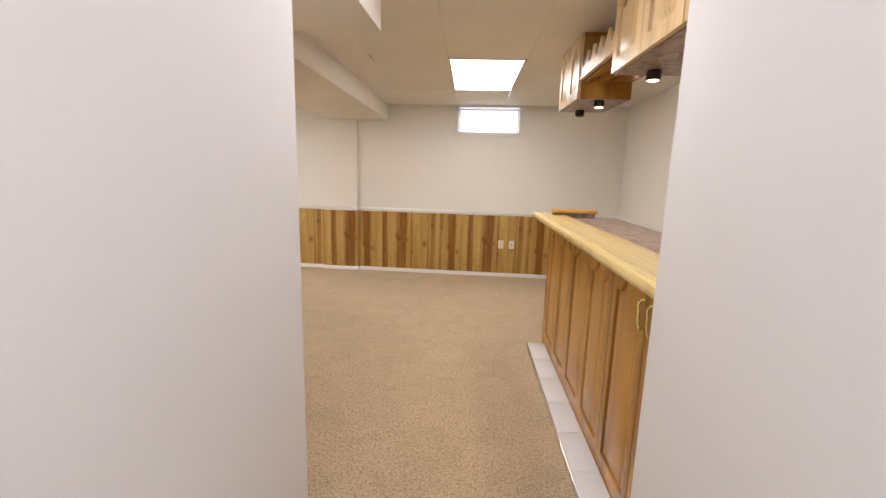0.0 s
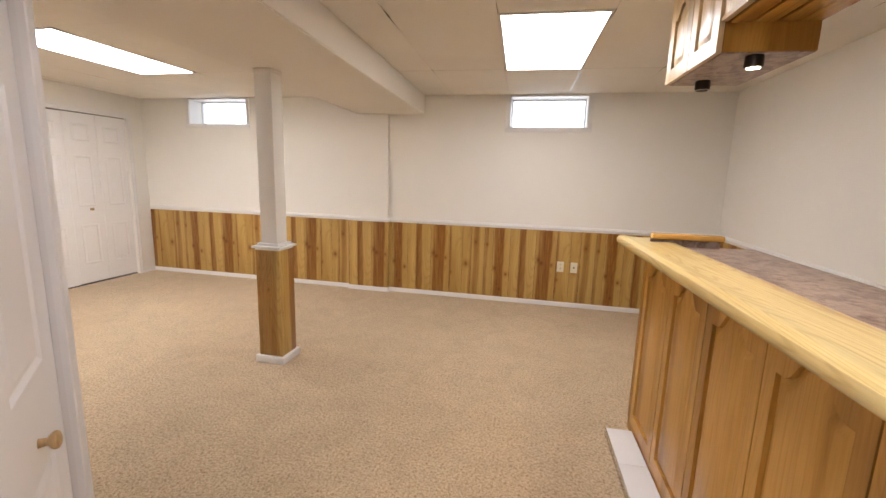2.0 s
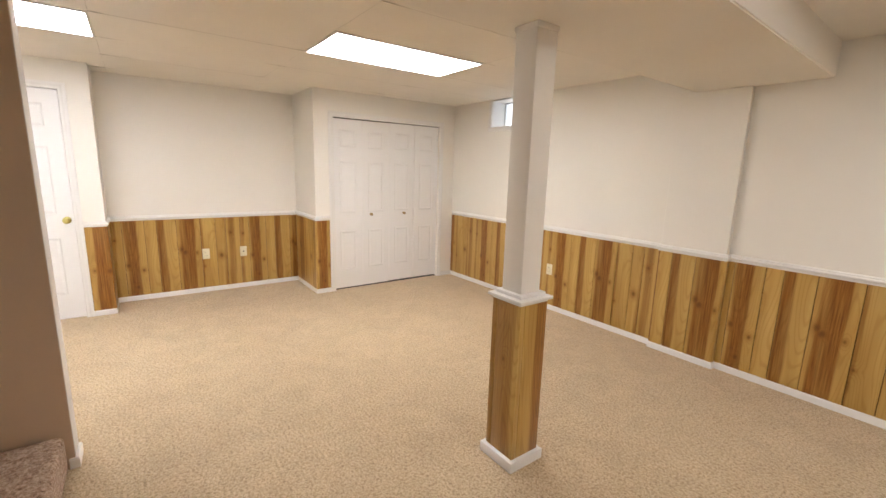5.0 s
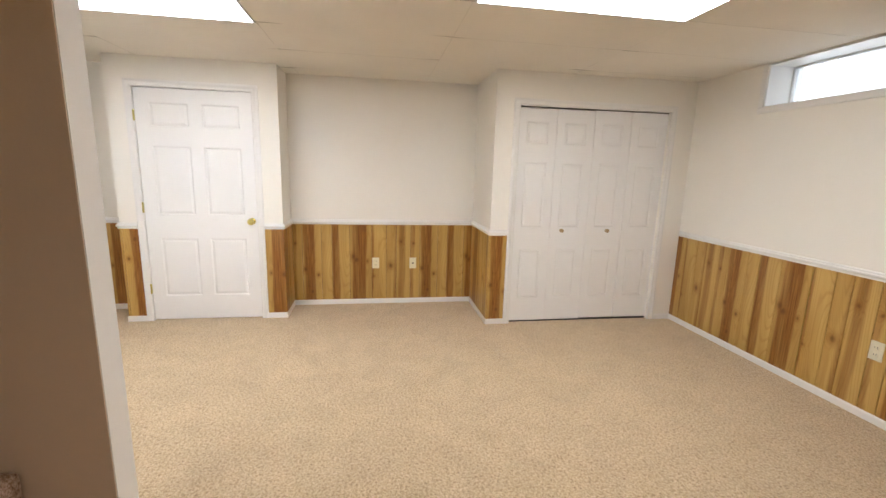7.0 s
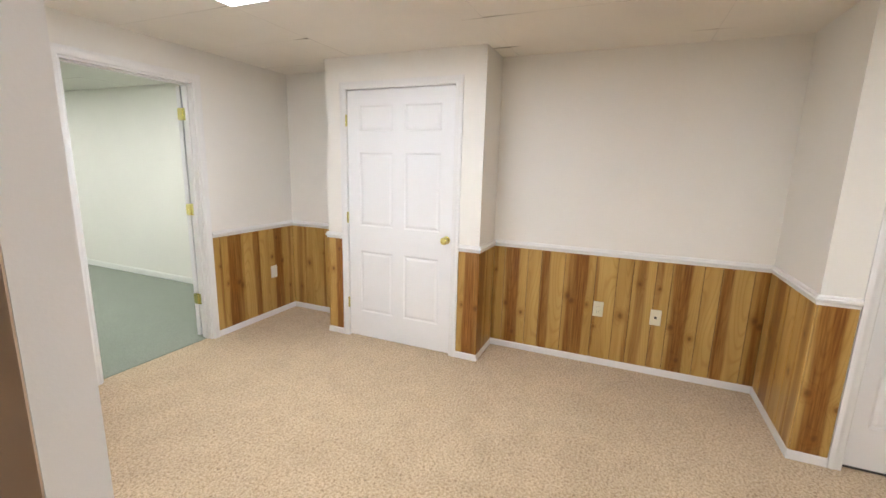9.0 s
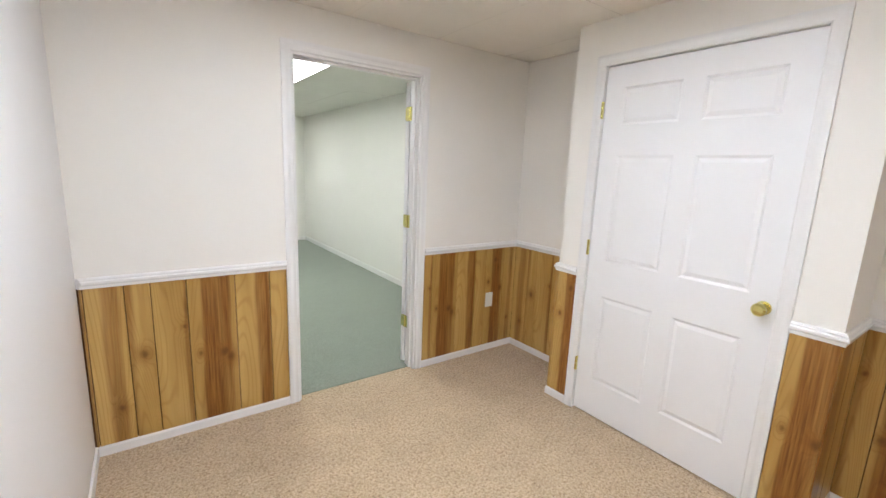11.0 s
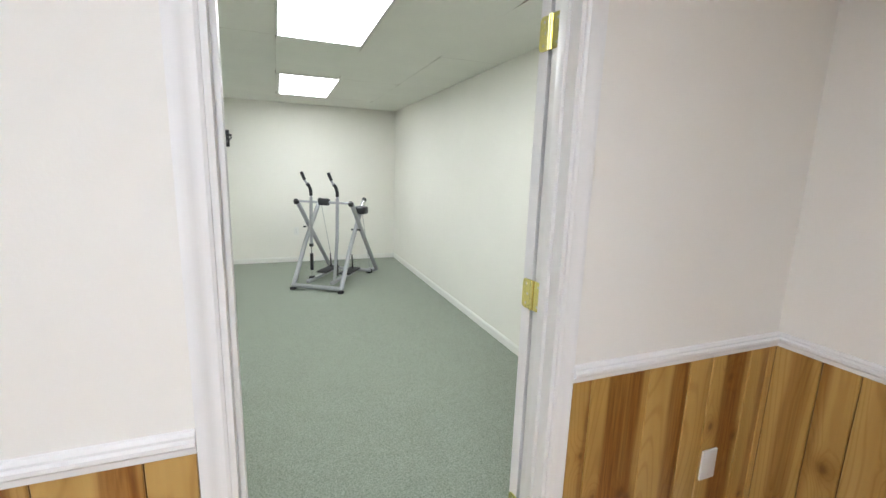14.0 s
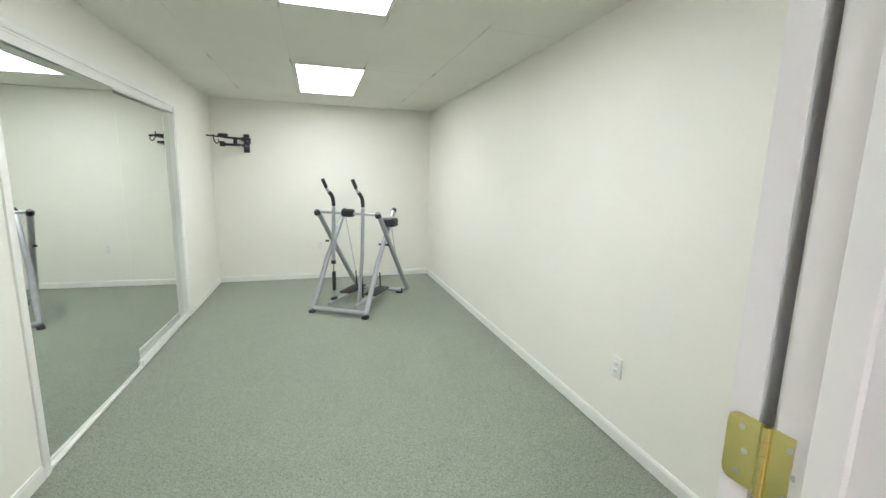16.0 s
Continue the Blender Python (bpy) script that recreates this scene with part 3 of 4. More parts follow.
for p0, p1, n, m0, m1 in [((PART_W, SOUTH), (PART_W, PART_END), (-1, 0), -1, 1), ((PART_W, PART_END), (PART_E, PART_END), (0, 1), 1, 1),
                          ((PART_E, PART_END), (PART_E, 1.795), (1, 0), 1, 0),
                          ((-5.128, 5.5), (-5.128, NORTH), (1, 0), 0, -1)]:
    bm = bmesh.new()
    profile_run(bm, BASE_P, p0, p1, n, m0, m1)
    structure("baseboard", bm, M_TRIM, "low white baseboard along the carpet", "baseboard")
for p0, p1, n, m0, m1 in [((GYM_W, GYM_N), (GYM_W, GYM_S), (1, 0), -1, -1), ((GYM_W, GYM_S), (GYM_E, GYM_S), (0, 1), -1, -1),
                          ((GYM_E, GYM_S), (GYM_E, MIR_Y0 - 0.06), (-1, 0), -1, 0), ((GYM_E, MIR_Y1 + 0.06), (GYM_E, GYM_N), (-1, 0), 0, -1)]:
    bm = bmesh.new()
    profile_run(bm, BASE_GYM, p0, p1, n, m0, m1)
    structure("baseboard", bm, M_TRIM_GYM, "white baseboard round the exercise room", "baseboard")


def casing(width, height, w=0.057, d=0.016, fluted=False):
    """A moulded door casing in the xz plane, facing -y, round an opening from x 0 to width."""
    bm = bmesh.new()
    prof = [(0.0, 0.0), (w, 0.0), (w, d * 0.7), (w * 0.8, d), (w * 0.62, d), (w * 0.5, d * 0.72), (w * 0.3, d * 0.6), (w * 0.12, d * 0.75), (0.0, d * 0.5)]
    if fluted:
        prof = [(0.0, 0.0), (w, 0.0), (w, d)]
        for k in range(4):
            c = w * (0.86 - 0.23 * k)
            prof += [(c + 0.006, d), (c + 0.003, d - 0.005), (c - 0.003, d - 0.005), (c - 0.006, d)]
        prof += [(0.0, d * 0.8)]
    path = [((0, 0), (-1, 0)), ((0, height), (-1, 1)), ((width, height), (1, 1)), ((width, 0), (1, 0))]
    rings = [[bm.verts.new((x + o * dx, -q, z + o * dz)) for o, q in prof] for (x, z), (dx, dz) in path]
    k = len(prof)
    for a, b in zip(rings, rings[1:]):
        for i in range(k):
            bm.faces.new((a[i], a[(i + 1) % k], b[(i + 1) % k], b[i]))
    bm.faces.new(rings[0])
    bm.faces.new(rings[-1][::-1])
    return bm


def panel_door(w, h, t=0.035, cols=2, stile=0.105, mull=0.10):
    """A moulded panel leaf facing -y, its lower corner at the origin."""
    bm = bmesh.new()
    bottom, lock, top = 0.22, 0.21, 0.115
    small, upper = 0.195, 0.59
    cross = 0.16
    lower = h - bottom - lock - cross - top - small - upper
    zs = [0, bottom, bottom + lower, bottom + lower + lock, bottom + lower + lock + upper, bottom + lower + lock + upper + cross, h - top, h]
    inner = (w - 2 * stile - (cols - 1) * mull) / cols
    xs = [0]
    for c in range(cols):
        xs += [stile + c * (inner + mull), stile + c * (inner + mull) + inner]
    xs.append(w)
    grid = [[bm.verts.new((x, 0, z)) for z in zs] for x in xs]
    cells = []
    for i in range(len(xs) - 1):
        for j in range(len(zs) - 1):
            f = bm.faces.new((grid[i][j], grid[i + 1][j], grid[i + 1][j + 1], grid[i][j + 1]))
            if i % 2 == 1 and j % 2 == 1:
                cells.append(f)
    bmesh.ops.recalc_face_normals(bm, faces=bm.faces)
    if cells[0].normal.y > 0:
        bmesh.ops.reverse_faces(bm, faces=bm.faces)
    bmesh.ops.inset_individual(bm, faces=cells, thickness=0.016, depth=-0.0065)
    bmesh.ops.inset_individual(bm, faces=cells, thickness=0.006, depth=0.0)
    bmesh.ops.inset_individual(bm, faces=cells, thickness=0.026, depth=0.0055)
    box(bm, 0, w, 0.0075, t, 0, h)
    for i in range(len(xs) - 1):
        for z in (0, h):
            a, b = bm.verts.new((xs[i], 0, z)), bm.verts.new((xs[i + 1], 0, z))
            c, d = bm.verts.new((xs[i + 1], 0.0075, z)), bm.verts.new((xs[i], 0.0075, z))
            bm.faces.new((a, b, c, d))
    for x in (0, w):
        a, b = bm.verts.new((x, 0, 0)), bm.verts.new((x, 0, h))
        c, d = bm.verts.new((x, 0.0075, h)), bm.verts.new((x, 0.0075, 0))
        bm.faces.new((a, b, c, d))
    return bm


def door_mesh(name, bm, parent, m, label=""):
    ob = new(name, bpy.data.meshes.new(name))
    bm.to_mesh(ob.data)
    bm.free()
    ob.data.materials.append(M_DOOR)
    ob.parent = parent
    ob.matrix_local = m
    return tagged(ob, label)


FACE_EAST = pose(0, 0, 0, 0, 0, 90)      # turns a leaf that faces -y to face +x


def knob(parent, m, mat, r=0.028, label="brass door knob"):
    bm = bmesh.new()
    lathe(bm, [(0.030, 0.0), (0.030, 0.005), (0.012, 0.008), (0.011, 0.030), (0.020, 0.036), (r, 0.048), (r, 0.058), (0.020, 0.066), (0.004, 0.068)], m)
    return part("knob", bm, mat, parent, label)


def hinge(parent, m, label="brass butt hinge"):
    """Two leaves and a knuckle; the knuckle runs along z at the origin."""
    bm = bmesh.new()
    for sx in (-1, 1):
        rim = [(0.003, -0.045)] + [(0.031 + 0.013 * math.sin(a), -0.032 - 0.013 * math.cos(a)) for a in (0, 0.4, 0.8, 1.2, 1.57)]
        rim += [(0.031 + 0.013 * math.cos(a), 0.032 + 0.013 * math.sin(a)) for a in (0, 0.4, 0.8, 1.2, 1.57)] + [(0.003, 0.045)]
        front = [bm.verts.new((sx * x, -0.0016, z)) for x, z in rim]
        rear = [bm.verts.new((sx * x, 0.0014, z)) for x, z in rim]
        bm.faces.new(front)
        bm.faces.new(rear[::-1])
        for q in range(len(rim)):
            w = (q + 1) % len(rim)
            bm.faces.new((front[q], front[w], rear[w], rear[q]))
    for k in range(5):
        tube(bm, (0, -0.002, -0.045 + 0.018 * k), (0, -0.002, -0.0275 + 0.018 * k), 0.0062, seg=12)
    ob = part("hinge", bm, M_BRASS, parent, label, m)
    bm = bmesh.new()
    for x in (-0.026, 0.026):
        for z in (-0.03, 0.0, 0.03):
            tube(bm, (x + (0.006 if z == 0 else 0), -0.0014, z), (x + (0.006 if z == 0 else 0), -0.0022, z), 0.0042, seg=8)
    part("screws", bm, M_CHROME, ob)
    return ob


# utility door in the boxed wall: closed six-panel leaf
door_1 = thing("door_1", pose(BOX_X, DOOR_Y0, 0), "closed white six-panel door with a brass knob", "door", kind="structure")
leaf = door_mesh("leaf", panel_door(DOOR_Y1 - DOOR_Y0 - 0.006, DOOR_H - 0.012), door_1, pose(-0.012, 0.003, 0.008) @ FACE_EAST)
part("casing", casing(DOOR_Y1 - DOOR_Y0, DOOR_H), M_TRIM, door_1, "white moulded casing", FACE_EAST)
bm = solid((-0.10, 0, -0.012, 0, 0, DOOR_H), (-0.10, 0, DOOR_Y1 - DOOR_Y0, DOOR_Y1 - DOOR_Y0 + 0.012, 0, DOOR_H), (-0.10, 0, -0.012, DOOR_Y1 - DOOR_Y0 + 0.012, DOOR_H, DOOR_H + 0.01))
part("jamb", bm, M_TRIM, door_1)
knob(door_1, pose(-0.012, 1.64 - DOOR_Y0, 0.915) @ pose(0, 0, 0, 0, 90, 0), M_BRASS)
for z in (0.30, 1.03, 1.80):
    bm = bmesh.new()
    for k in range(5):
        tube(bm, (0.006, -0.002, z - 0.045 + 0.018 * k), (0.006, -0.002, z - 0.0275 + 0.018 * k), 0.0065, seg=12)
    box(bm, -0.004, 0.003, -0.010, 0.003, z - 0.045, z + 0.045)
    part("hinge", bm, M_BRASS, door_1, "brass hinge knuckle")

# folding closet doors
CW = (5.437 - 3.99) / 4
door_2 = thing("door_2", pose(CLOSET_X, 3.99, 0), "closed white folding closet doors with small knobs", "closet door", kind="structure")
for k in range(4):
    door_mesh("leaf", panel_door(CW - 0.004, 1.962, 0.03, 1, stile=0.075), door_2, pose(-0.03 - (0.004 if k in (1, 2) else 0), 0.0025 + k * CW, 0.016 if k < 2 else 0.022) @ FACE_EAST)
part("casing", casing(5.437 - 3.99, 1.992), M_TRIM, door_2, "white moulded casing", FACE_EAST)
part("track", solid((-0.06, -0.028, 0.0, 1.447, 1.984, 1.992)), M_SLOT, door_2, "dark sliding track")
part("threshold", solid((-0.10, -0.035, 0.0, 1.447, 0.0, 0.012)), M_SLOT, door_2)
for y in (4.465 - 3.99, 4.925 - 3.99):
    bm = bmesh.new()
    lathe(bm, [(0.016, 0), (0.016, 0.003), (0.008, 0.006), (0.008, 0.014), (0.017, 0.020), (0.017, 0.026), (0.008, 0.030)], pose(-0.034, y, 0.89) @ pose(0, 0, 0, 0, 90, 0))
    part("knob", bm, M_BRONZE, door_2, "small dull bronze knob")

# angled closet door beside the hall
door_3 = thing("door_3", DIAG @ pose(DD0, 0, 0), "closed white panel closet door with a wooden knob", "door", kind="structure")
door_mesh("leaf", panel_door(DD1 - DD0 - 0.006, 2.012, 0.035, 2), door_3, pose(0.003, 0.012, 0.012))
part("casing", casing(DD1 - DD0, 2.03, 0.072, 0.018, True), M_TRIM, door_3, "white fluted casing", pose(0, 0, 0))
bm = bmesh.new()
lathe(bm, [(0.010, 0), (0.009, 0.006), (0.008, 0.014), (0.014, 0.019), (0.0185, 0.024), (0.0195, 0.029), (0.017, 0.034), (0.010, 0.037), (0.003, 0.038)], pose(0.721 - DD0, 0.012, 0.825) @ pose(0, 0, 0, 90, 0, 0))
part("knob", bm, M_KNOBWOOD, door_3, "round wooden knob")

# exercise room doorway with its leaf folded back
door_4 = thing("door_4", pose(OPEN_X0, SOUTH, 0), "white doorway with its door swung wide open", "door", kind="structure")
W4 = OPEN_X1 - OPEN_X0
bm = casing(W4, OPEN_H)
part("casing", bm, M_TRIM, door_4, "white moulded casing", pose(W4, 0, 0, 0, 0, 180))
part("casing", casing(W4, OPEN_H), M_TRIM_GYM, door_4, "white moulded casing", pose(0, GYM_N - SOUTH - 0.005, 0))
bm = solid((0, 0.012, -0.112, 0, 0, OPEN_H - 0.012), (W4 - 0.012, W4, -0.112, 0, 0, OPEN_H - 0.012), (0, W4, -0.112, 0, OPEN_H - 0.012, OPEN_H))
part("jamb", bm, M_TRIM, door_4)
bm = solid((0.012, 0.024, -0.072, -0.040, 0, OPEN_H - 0.024), (W4 - 0.024, W4 - 0.012, -0.072, -0.040, 0, OPEN_H - 0.024), (0.012, W4 - 0.012, -0.072, -0.040, OPEN_H - 0.024, OPEN_H - 0.012), bevel=0.002)
part("stop", bm, M_TRIM, door_4)
OPEN_LEAF = pose(0.012, -0.134, 0.01) @ pose(0, 0, 0, 0, 0, 196)
door_mesh("leaf", panel_door(W4 - 0.03, OPEN_H - 0.03, 0.032), door_4, OPEN_LEAF @ pose(0.003, 0.0, 0), "white panel leaf folded back to the wall")
for z in (0.333, 1.074, 1.803):
    hinge(door_4, pose(0.014, -0.120, z) @ pose(0, 0, 0, 0, 0, 97))
part("threshold", solid((0, W4, -0.058, -0.052, 0, 0.004)), M_GREEN, door_4)


# ---- windows ----
def window(name, x0, x1, z0, z1):
    w = thing(name, pose((x0 + x1) / 2, NORTH, z0), "small high basement window with white vinyl frame in a deep reveal", "window", kind="structure")
    hw, h = (x1 - x0) / 2, z1 - z0
    c = 0.045
    bm = solid((-hw - c, hw + c, -0.014, 0.0, -c, 0.0), (-hw - c, -hw, -0.014, 0.0, 0.0, h), (hw, hw + c, -0.014, 0.0, 0.0, h), bevel=0.003)
    part("window_casing", bm, M_TRIM, w, "white flat casing")
    bm = solid((-hw, hw, -0.004, 0.20, -0.002, 0.006), (-hw, -hw + 0.006, -0.004, 0.20, 0.006, h), (hw - 0.006, hw, -0.004, 0.20, 0.006, h), (-hw, hw, -0.004, 0.20, h - 0.006, h))
    part("window_sill", bm, M_TRIM, w, "white painted reveal")
    f = 0.018
    bm = solid((-hw, hw, 0.20, 0.25, 0.0, f), (-hw, hw, 0.20, 0.25, h - f, h), (-hw, -hw + f, 0.20, 0.25, f, h - f), (hw - f, hw, 0.20, 0.25, f, h - f), bevel=0.003)
    part("window_frame", bm, M_VINYL, w, "white vinyl frame")
    for a, b in ((-hw + f, hw - f),):
        p = part("pane", solid((a, b, 0.222, 0.226, f, h - f)), M_GLASS, w)
        p.visible_shadow = False
    return w


window_1 = window("window_1", *WIN_L)
window_2 = window("window_2", *WIN_R)
backdrop = structure("backdrop", solid((-12, 9, 9.0, 9.05, -1, 9)), M_DAY, "plain bright daylight beyond the windows", "backdrop")


# ---- ceiling lights ----
def ceiling_light(x0, x1, y0, y1, z, mat, group, base=Matrix.Identity(4)):
    t = thing("ceiling_light", base @ pose((x0 + x1) / 2, (y0 + y1) / 2, z), "recessed fluorescent ceiling panel light, switched on", "ceiling light", group)
    hx, hy = (x1 - x0) / 2, (y1 - y0) / 2
    f = 0.012
    part("frame", solid((-hx, hx, -hy, -hy + f, -0.008, 0), (-hx, hx, hy - f, hy, -0.008, 0), (-hx, -hx + f, -hy + f, hy - f, -0.008, 0), (hx - f, hx, -hy + f, hy - f, -0.008, 0), bevel=0.002), M_LAMPFRAME, t, "white metal frame")
    part("diffuser", solid((-hx + f, hx - f, -hy + f, hy - f, -0.005, -0.002)), mat, t, "glowing acrylic diffuser")
    return t


ceiling_light(-0.298, 0.298, -0.605, 0.605, CEIL, M_LAMP_BAR, "main room ceiling lights", BAR_CEIL)
ceiling_light(-3.765, -3.16, 3.25, 4.455, CEIL, M_LAMP_MID, "main room ceiling lights")
ceiling_light(-4.375, -3.77, 0.82, 2.025, CEIL, M_LAMP, "main room ceiling lights")
ceiling_light(-4.765, -4.19, -2.55, -1.315, CEIL_GYM, M_LAMP_GYM, "exercise room ceiling lights")
ceiling_light(-4.785, -4.21, -5.08, -3.835, CEIL_GYM, M_LAMP_GYM, "exercise room ceiling lights")
# two unseen area lights added to lift the hall; no fixture is built
for lamp_y, watts, long in ((-0.62, HALL_FILL, 1.2), (1.42, MOUTH_FILL, 0.6)):
    hall = new("hall_fill", bpy.data.lights.new("hall_fill", 'AREA'))
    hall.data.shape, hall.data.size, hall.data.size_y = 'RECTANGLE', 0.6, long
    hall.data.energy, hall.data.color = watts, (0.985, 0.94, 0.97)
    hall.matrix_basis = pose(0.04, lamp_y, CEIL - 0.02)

# white metal bar of the ceiling grid beside the bar's light
bm = solid((0.296, 0.316, 0.607, 1.70, CEIL - 0.0035, CEIL + 0.001), bevel=0.001)
grid_bar = structure("trim", bm, M_LAMPFRAME, "thin white metal ceiling grid bar", "ceiling trim")
grid_bar.matrix_basis = BAR_CEIL

# ---- column ----
column = thing("column", pose(-1.853, 3.634, 0), "square post, plank-clad below and painted cream above", "column")
part("foot", solid((-0.114, 0.114, -0.112, 0.112, 0, 0.055), bevel=0.004), M_TRIM, column, "white base block")
part("shaft", solid((-0.064, 0.064, -0.064, 0.064, 0.86, 2.07), bevel=0.006), M_WALL, column, "cream painted upper post")
part("collar", solid((-0.068, 0.068, -0.068, 0.068, 2.045, 2.07), bevel=0.004), M_WALL, column)
bm = solid((-0.095, 0.095, -0.093, 0.093, 0.842, 0.856), (-0.112, 0.112, -0.110, 0.110, 0.856, 0.872), (-0.085, 0.085, -0.085, 0.085, 0.872, 0.89), bevel=0.004)
part("cap", bm, M_TRIM, column, "white moulded cap")
part("core", solid((-0.086, 0.086, -0.084, 0.084, 0.05, 0.845)), M_GROOVE, column)
for ang, w, off in ((0, 0.186, 0.0905), (90, 0.180, 0.0925), (180, 0.186, 0.0905), (270, 0.180, 0.0925)):
    turn = pose(0, 0, 0, 0, 0, ang)
    for a, b in ((-w / 2, -w * 0.34), (-w * 0.34 + 0.003, w / 2)):
        part("plank", solid((0, b - a, 0, 0.006, 0, 0.79), bevel=0.0012), M_POST if ang in (0, 180) else M_POST_SIDE, column, "", turn @ pose(a, -off, 0.053))


# ---- outlets ----
def outlet(x, y, z, ang, mat, group, blank=False):
    t = thing("wall_outlet", pose(x, y, z, 0, 0, ang), "ivory plastic wall outlet plate" if mat is M_IVORY else "white plastic wall outlet plate", "outlet", group)
    part("plate", solid((-0.036, 0.036, -0.008, 0, -0.058, 0.058), bevel=0.003), mat, t)
    if blank and mat is M_WHITEPL:
        for dz in (-0.042, 0.042):
            bm = bmesh.new()
            lathe(bm, [(0.0035, 0.0), (0.0032, 0.0012), (0.001, 0.0014)], pose(0, -0.008, dz, 90, 0, 0), 10)
            part("screw", bm, mat, t)
        return t
    if blank:
        part("jack", solid((-0.008, 0.008, -0.0095, -0.007, -0.008, 0.008), bevel=0.001), M_SLOT, t)
        return t
    for dz in (-0.02, 0.02):
        s = part("socket", solid((-0.016, 0.016, -0.011, -0.007, dz - 0.014, dz + 0.014), bevel=0.002), mat, t)
        part("slot", solid((-0.008, -0.0055, -0.0116, -0.010, dz - 0.004, dz + 0.006), (0.0055, 0.008, -0.0116, -0.010, dz - 0.004, dz + 0.006)), M_SLOT, s)
    return t


W_OUT = 0.008
outlet(WEST + W_OUT, 2.743, 0.44, 90, M_IVORY, "main room outlets")
outlet(WEST + W_OUT, 3.132, 0.437, 90, M_IVORY, "main room outlets", True)
outlet(-5.558, SOUTH + W_OUT, 0.43, 180, M_WHITEPL, "main room outlets", True)
outlet(0.284, NORTH - W_OUT, 0.452, 0, M_IVORY, "main room outlets")
outlet(0.427, NORTH - W_OUT, 0.45, 0, M_IVORY, "main room outlets", True)
outlet(-3.36, NORTH - W_OUT, 0.435, 0, M_IVORY, "main room outlets")
outlet(GYM_W, -1.777, 0.405, 90, M_WHITEPL, "exercise room outlets")
outlet(-4.394, GYM_S, 0.463, 180, M_WHITEPL, "exercise room outlets")

# ---- stairs ----
stairs = thing("staircase", pose((PART_E - 1.36) / 2, 1.79, 0), "enclosed stairs wrapped in beige speckled carpet", "staircase", kind="structure")
hw = (PART_E + 1.36) / -2 - 0.004
for k in range(9):
    bm = bmesh.new()
    box(bm, -hw, hw, -0.25 * k - 0.50, -0.25 * k, 0.185 * k, 0.185 * (k + 1), 0.028, 4)
    part("step", bm, M_STEP, stairs, "carpeted step with rounded nosing")

# ---- bar ----
BAR = pose(0.577, 3.368, 0, 0, 0, -90 + 2.2)      # x runs along the front, y towards the back wall
BAR_L = 2.312
bar = thing("bar_counter", BAR, "honey oak home bar with arched panel doors", "bar")
part("body", solid((0.0, BAR_L, 0.022, 0.48, 0.0, 1.045)), M_OAK, bar, "oak cabinet body")
part("corner_stile", solid((0.0, 0.042, 0.0, 0.022, 0.06, 1.03), bevel=0.003), M_OAK, bar)
part("end_panel", solid((-0.004, 0.0, 0.03, 0.47, 0.06, 1.04)), M_OAK, bar)


def arch_door(w, h, rise, st=0.058, top=0.055):
    """Parts of a cathedral-arch door facing -y: a frame with an arched opening and a raised field."""
    n = 14
    bot = 0.06
    x0, x1, z0 = st, w - st, bot
    zt = h - top - rise

    def arch(inset):
        pts = [(x0 + inset, z0 + inset), (x1 - inset, z0 + inset)]
        for k in range(n + 1):
            s = k / n
            x = (x1 - inset) + (x0 - x1 + 2 * inset) * s
            q = abs(2 * s - 1)
            e = 1 - min(max((q - 0.12) / 0.62, 0), 1)
            pts.append((x, zt - inset + rise * (e * e * (3 - 2 * e))))
        return pts

    frame_bm = bmesh.new()
    inner = arch(0.0)
    outer = [(0, 0), (w, 0)] + [(w - w * k / n, h) for k in range(n + 1)]
    for y in (-0.020,):
        a = [frame_bm.verts.new((x, y, z)) for x, z in inner]
        b = [frame_bm.verts.new((x, y, z)) for x, z in outer]
        a2 = [frame_bm.verts.new((x, y + 0.014, z)) for x, z in inner]
        b2 = [frame_bm.verts.new((x, 0.0, z)) for x, z in outer]
        m = len(inner)
        for i in range(m):
            j = (i + 1) % m
            frame_bm.faces.new((b[i], b[j], a[j], a[i]))
            frame_bm.faces.new((a[i], a[j], a2[j], a2[i]))
            if outer[i] != outer[j]:
                frame_bm.faces.new((b[j], b[i], b2[i], b2[j]))
    bmesh.ops.recalc_face_normals(frame_bm, faces=frame_bm.faces)
    field = bmesh.new()
    rings = []
    for inset, y in ((0.0, -0.006), (0.006, -0.006), (0.030, -0.017), (0.034, -0.018)):
        rings.append([field.verts.new((x, y, z)) for x, z in arch(inset)])
    m = len(rings[0])
    for a, b in zip(rings, rings[1:]):
        for i in range(m):
            field.faces.new((a[i], a[(i + 1) % m], b[(i + 1) % m], b[i]))
    field.faces.new(rings[-1])
    return frame_bm, field


PITCH = 0.377
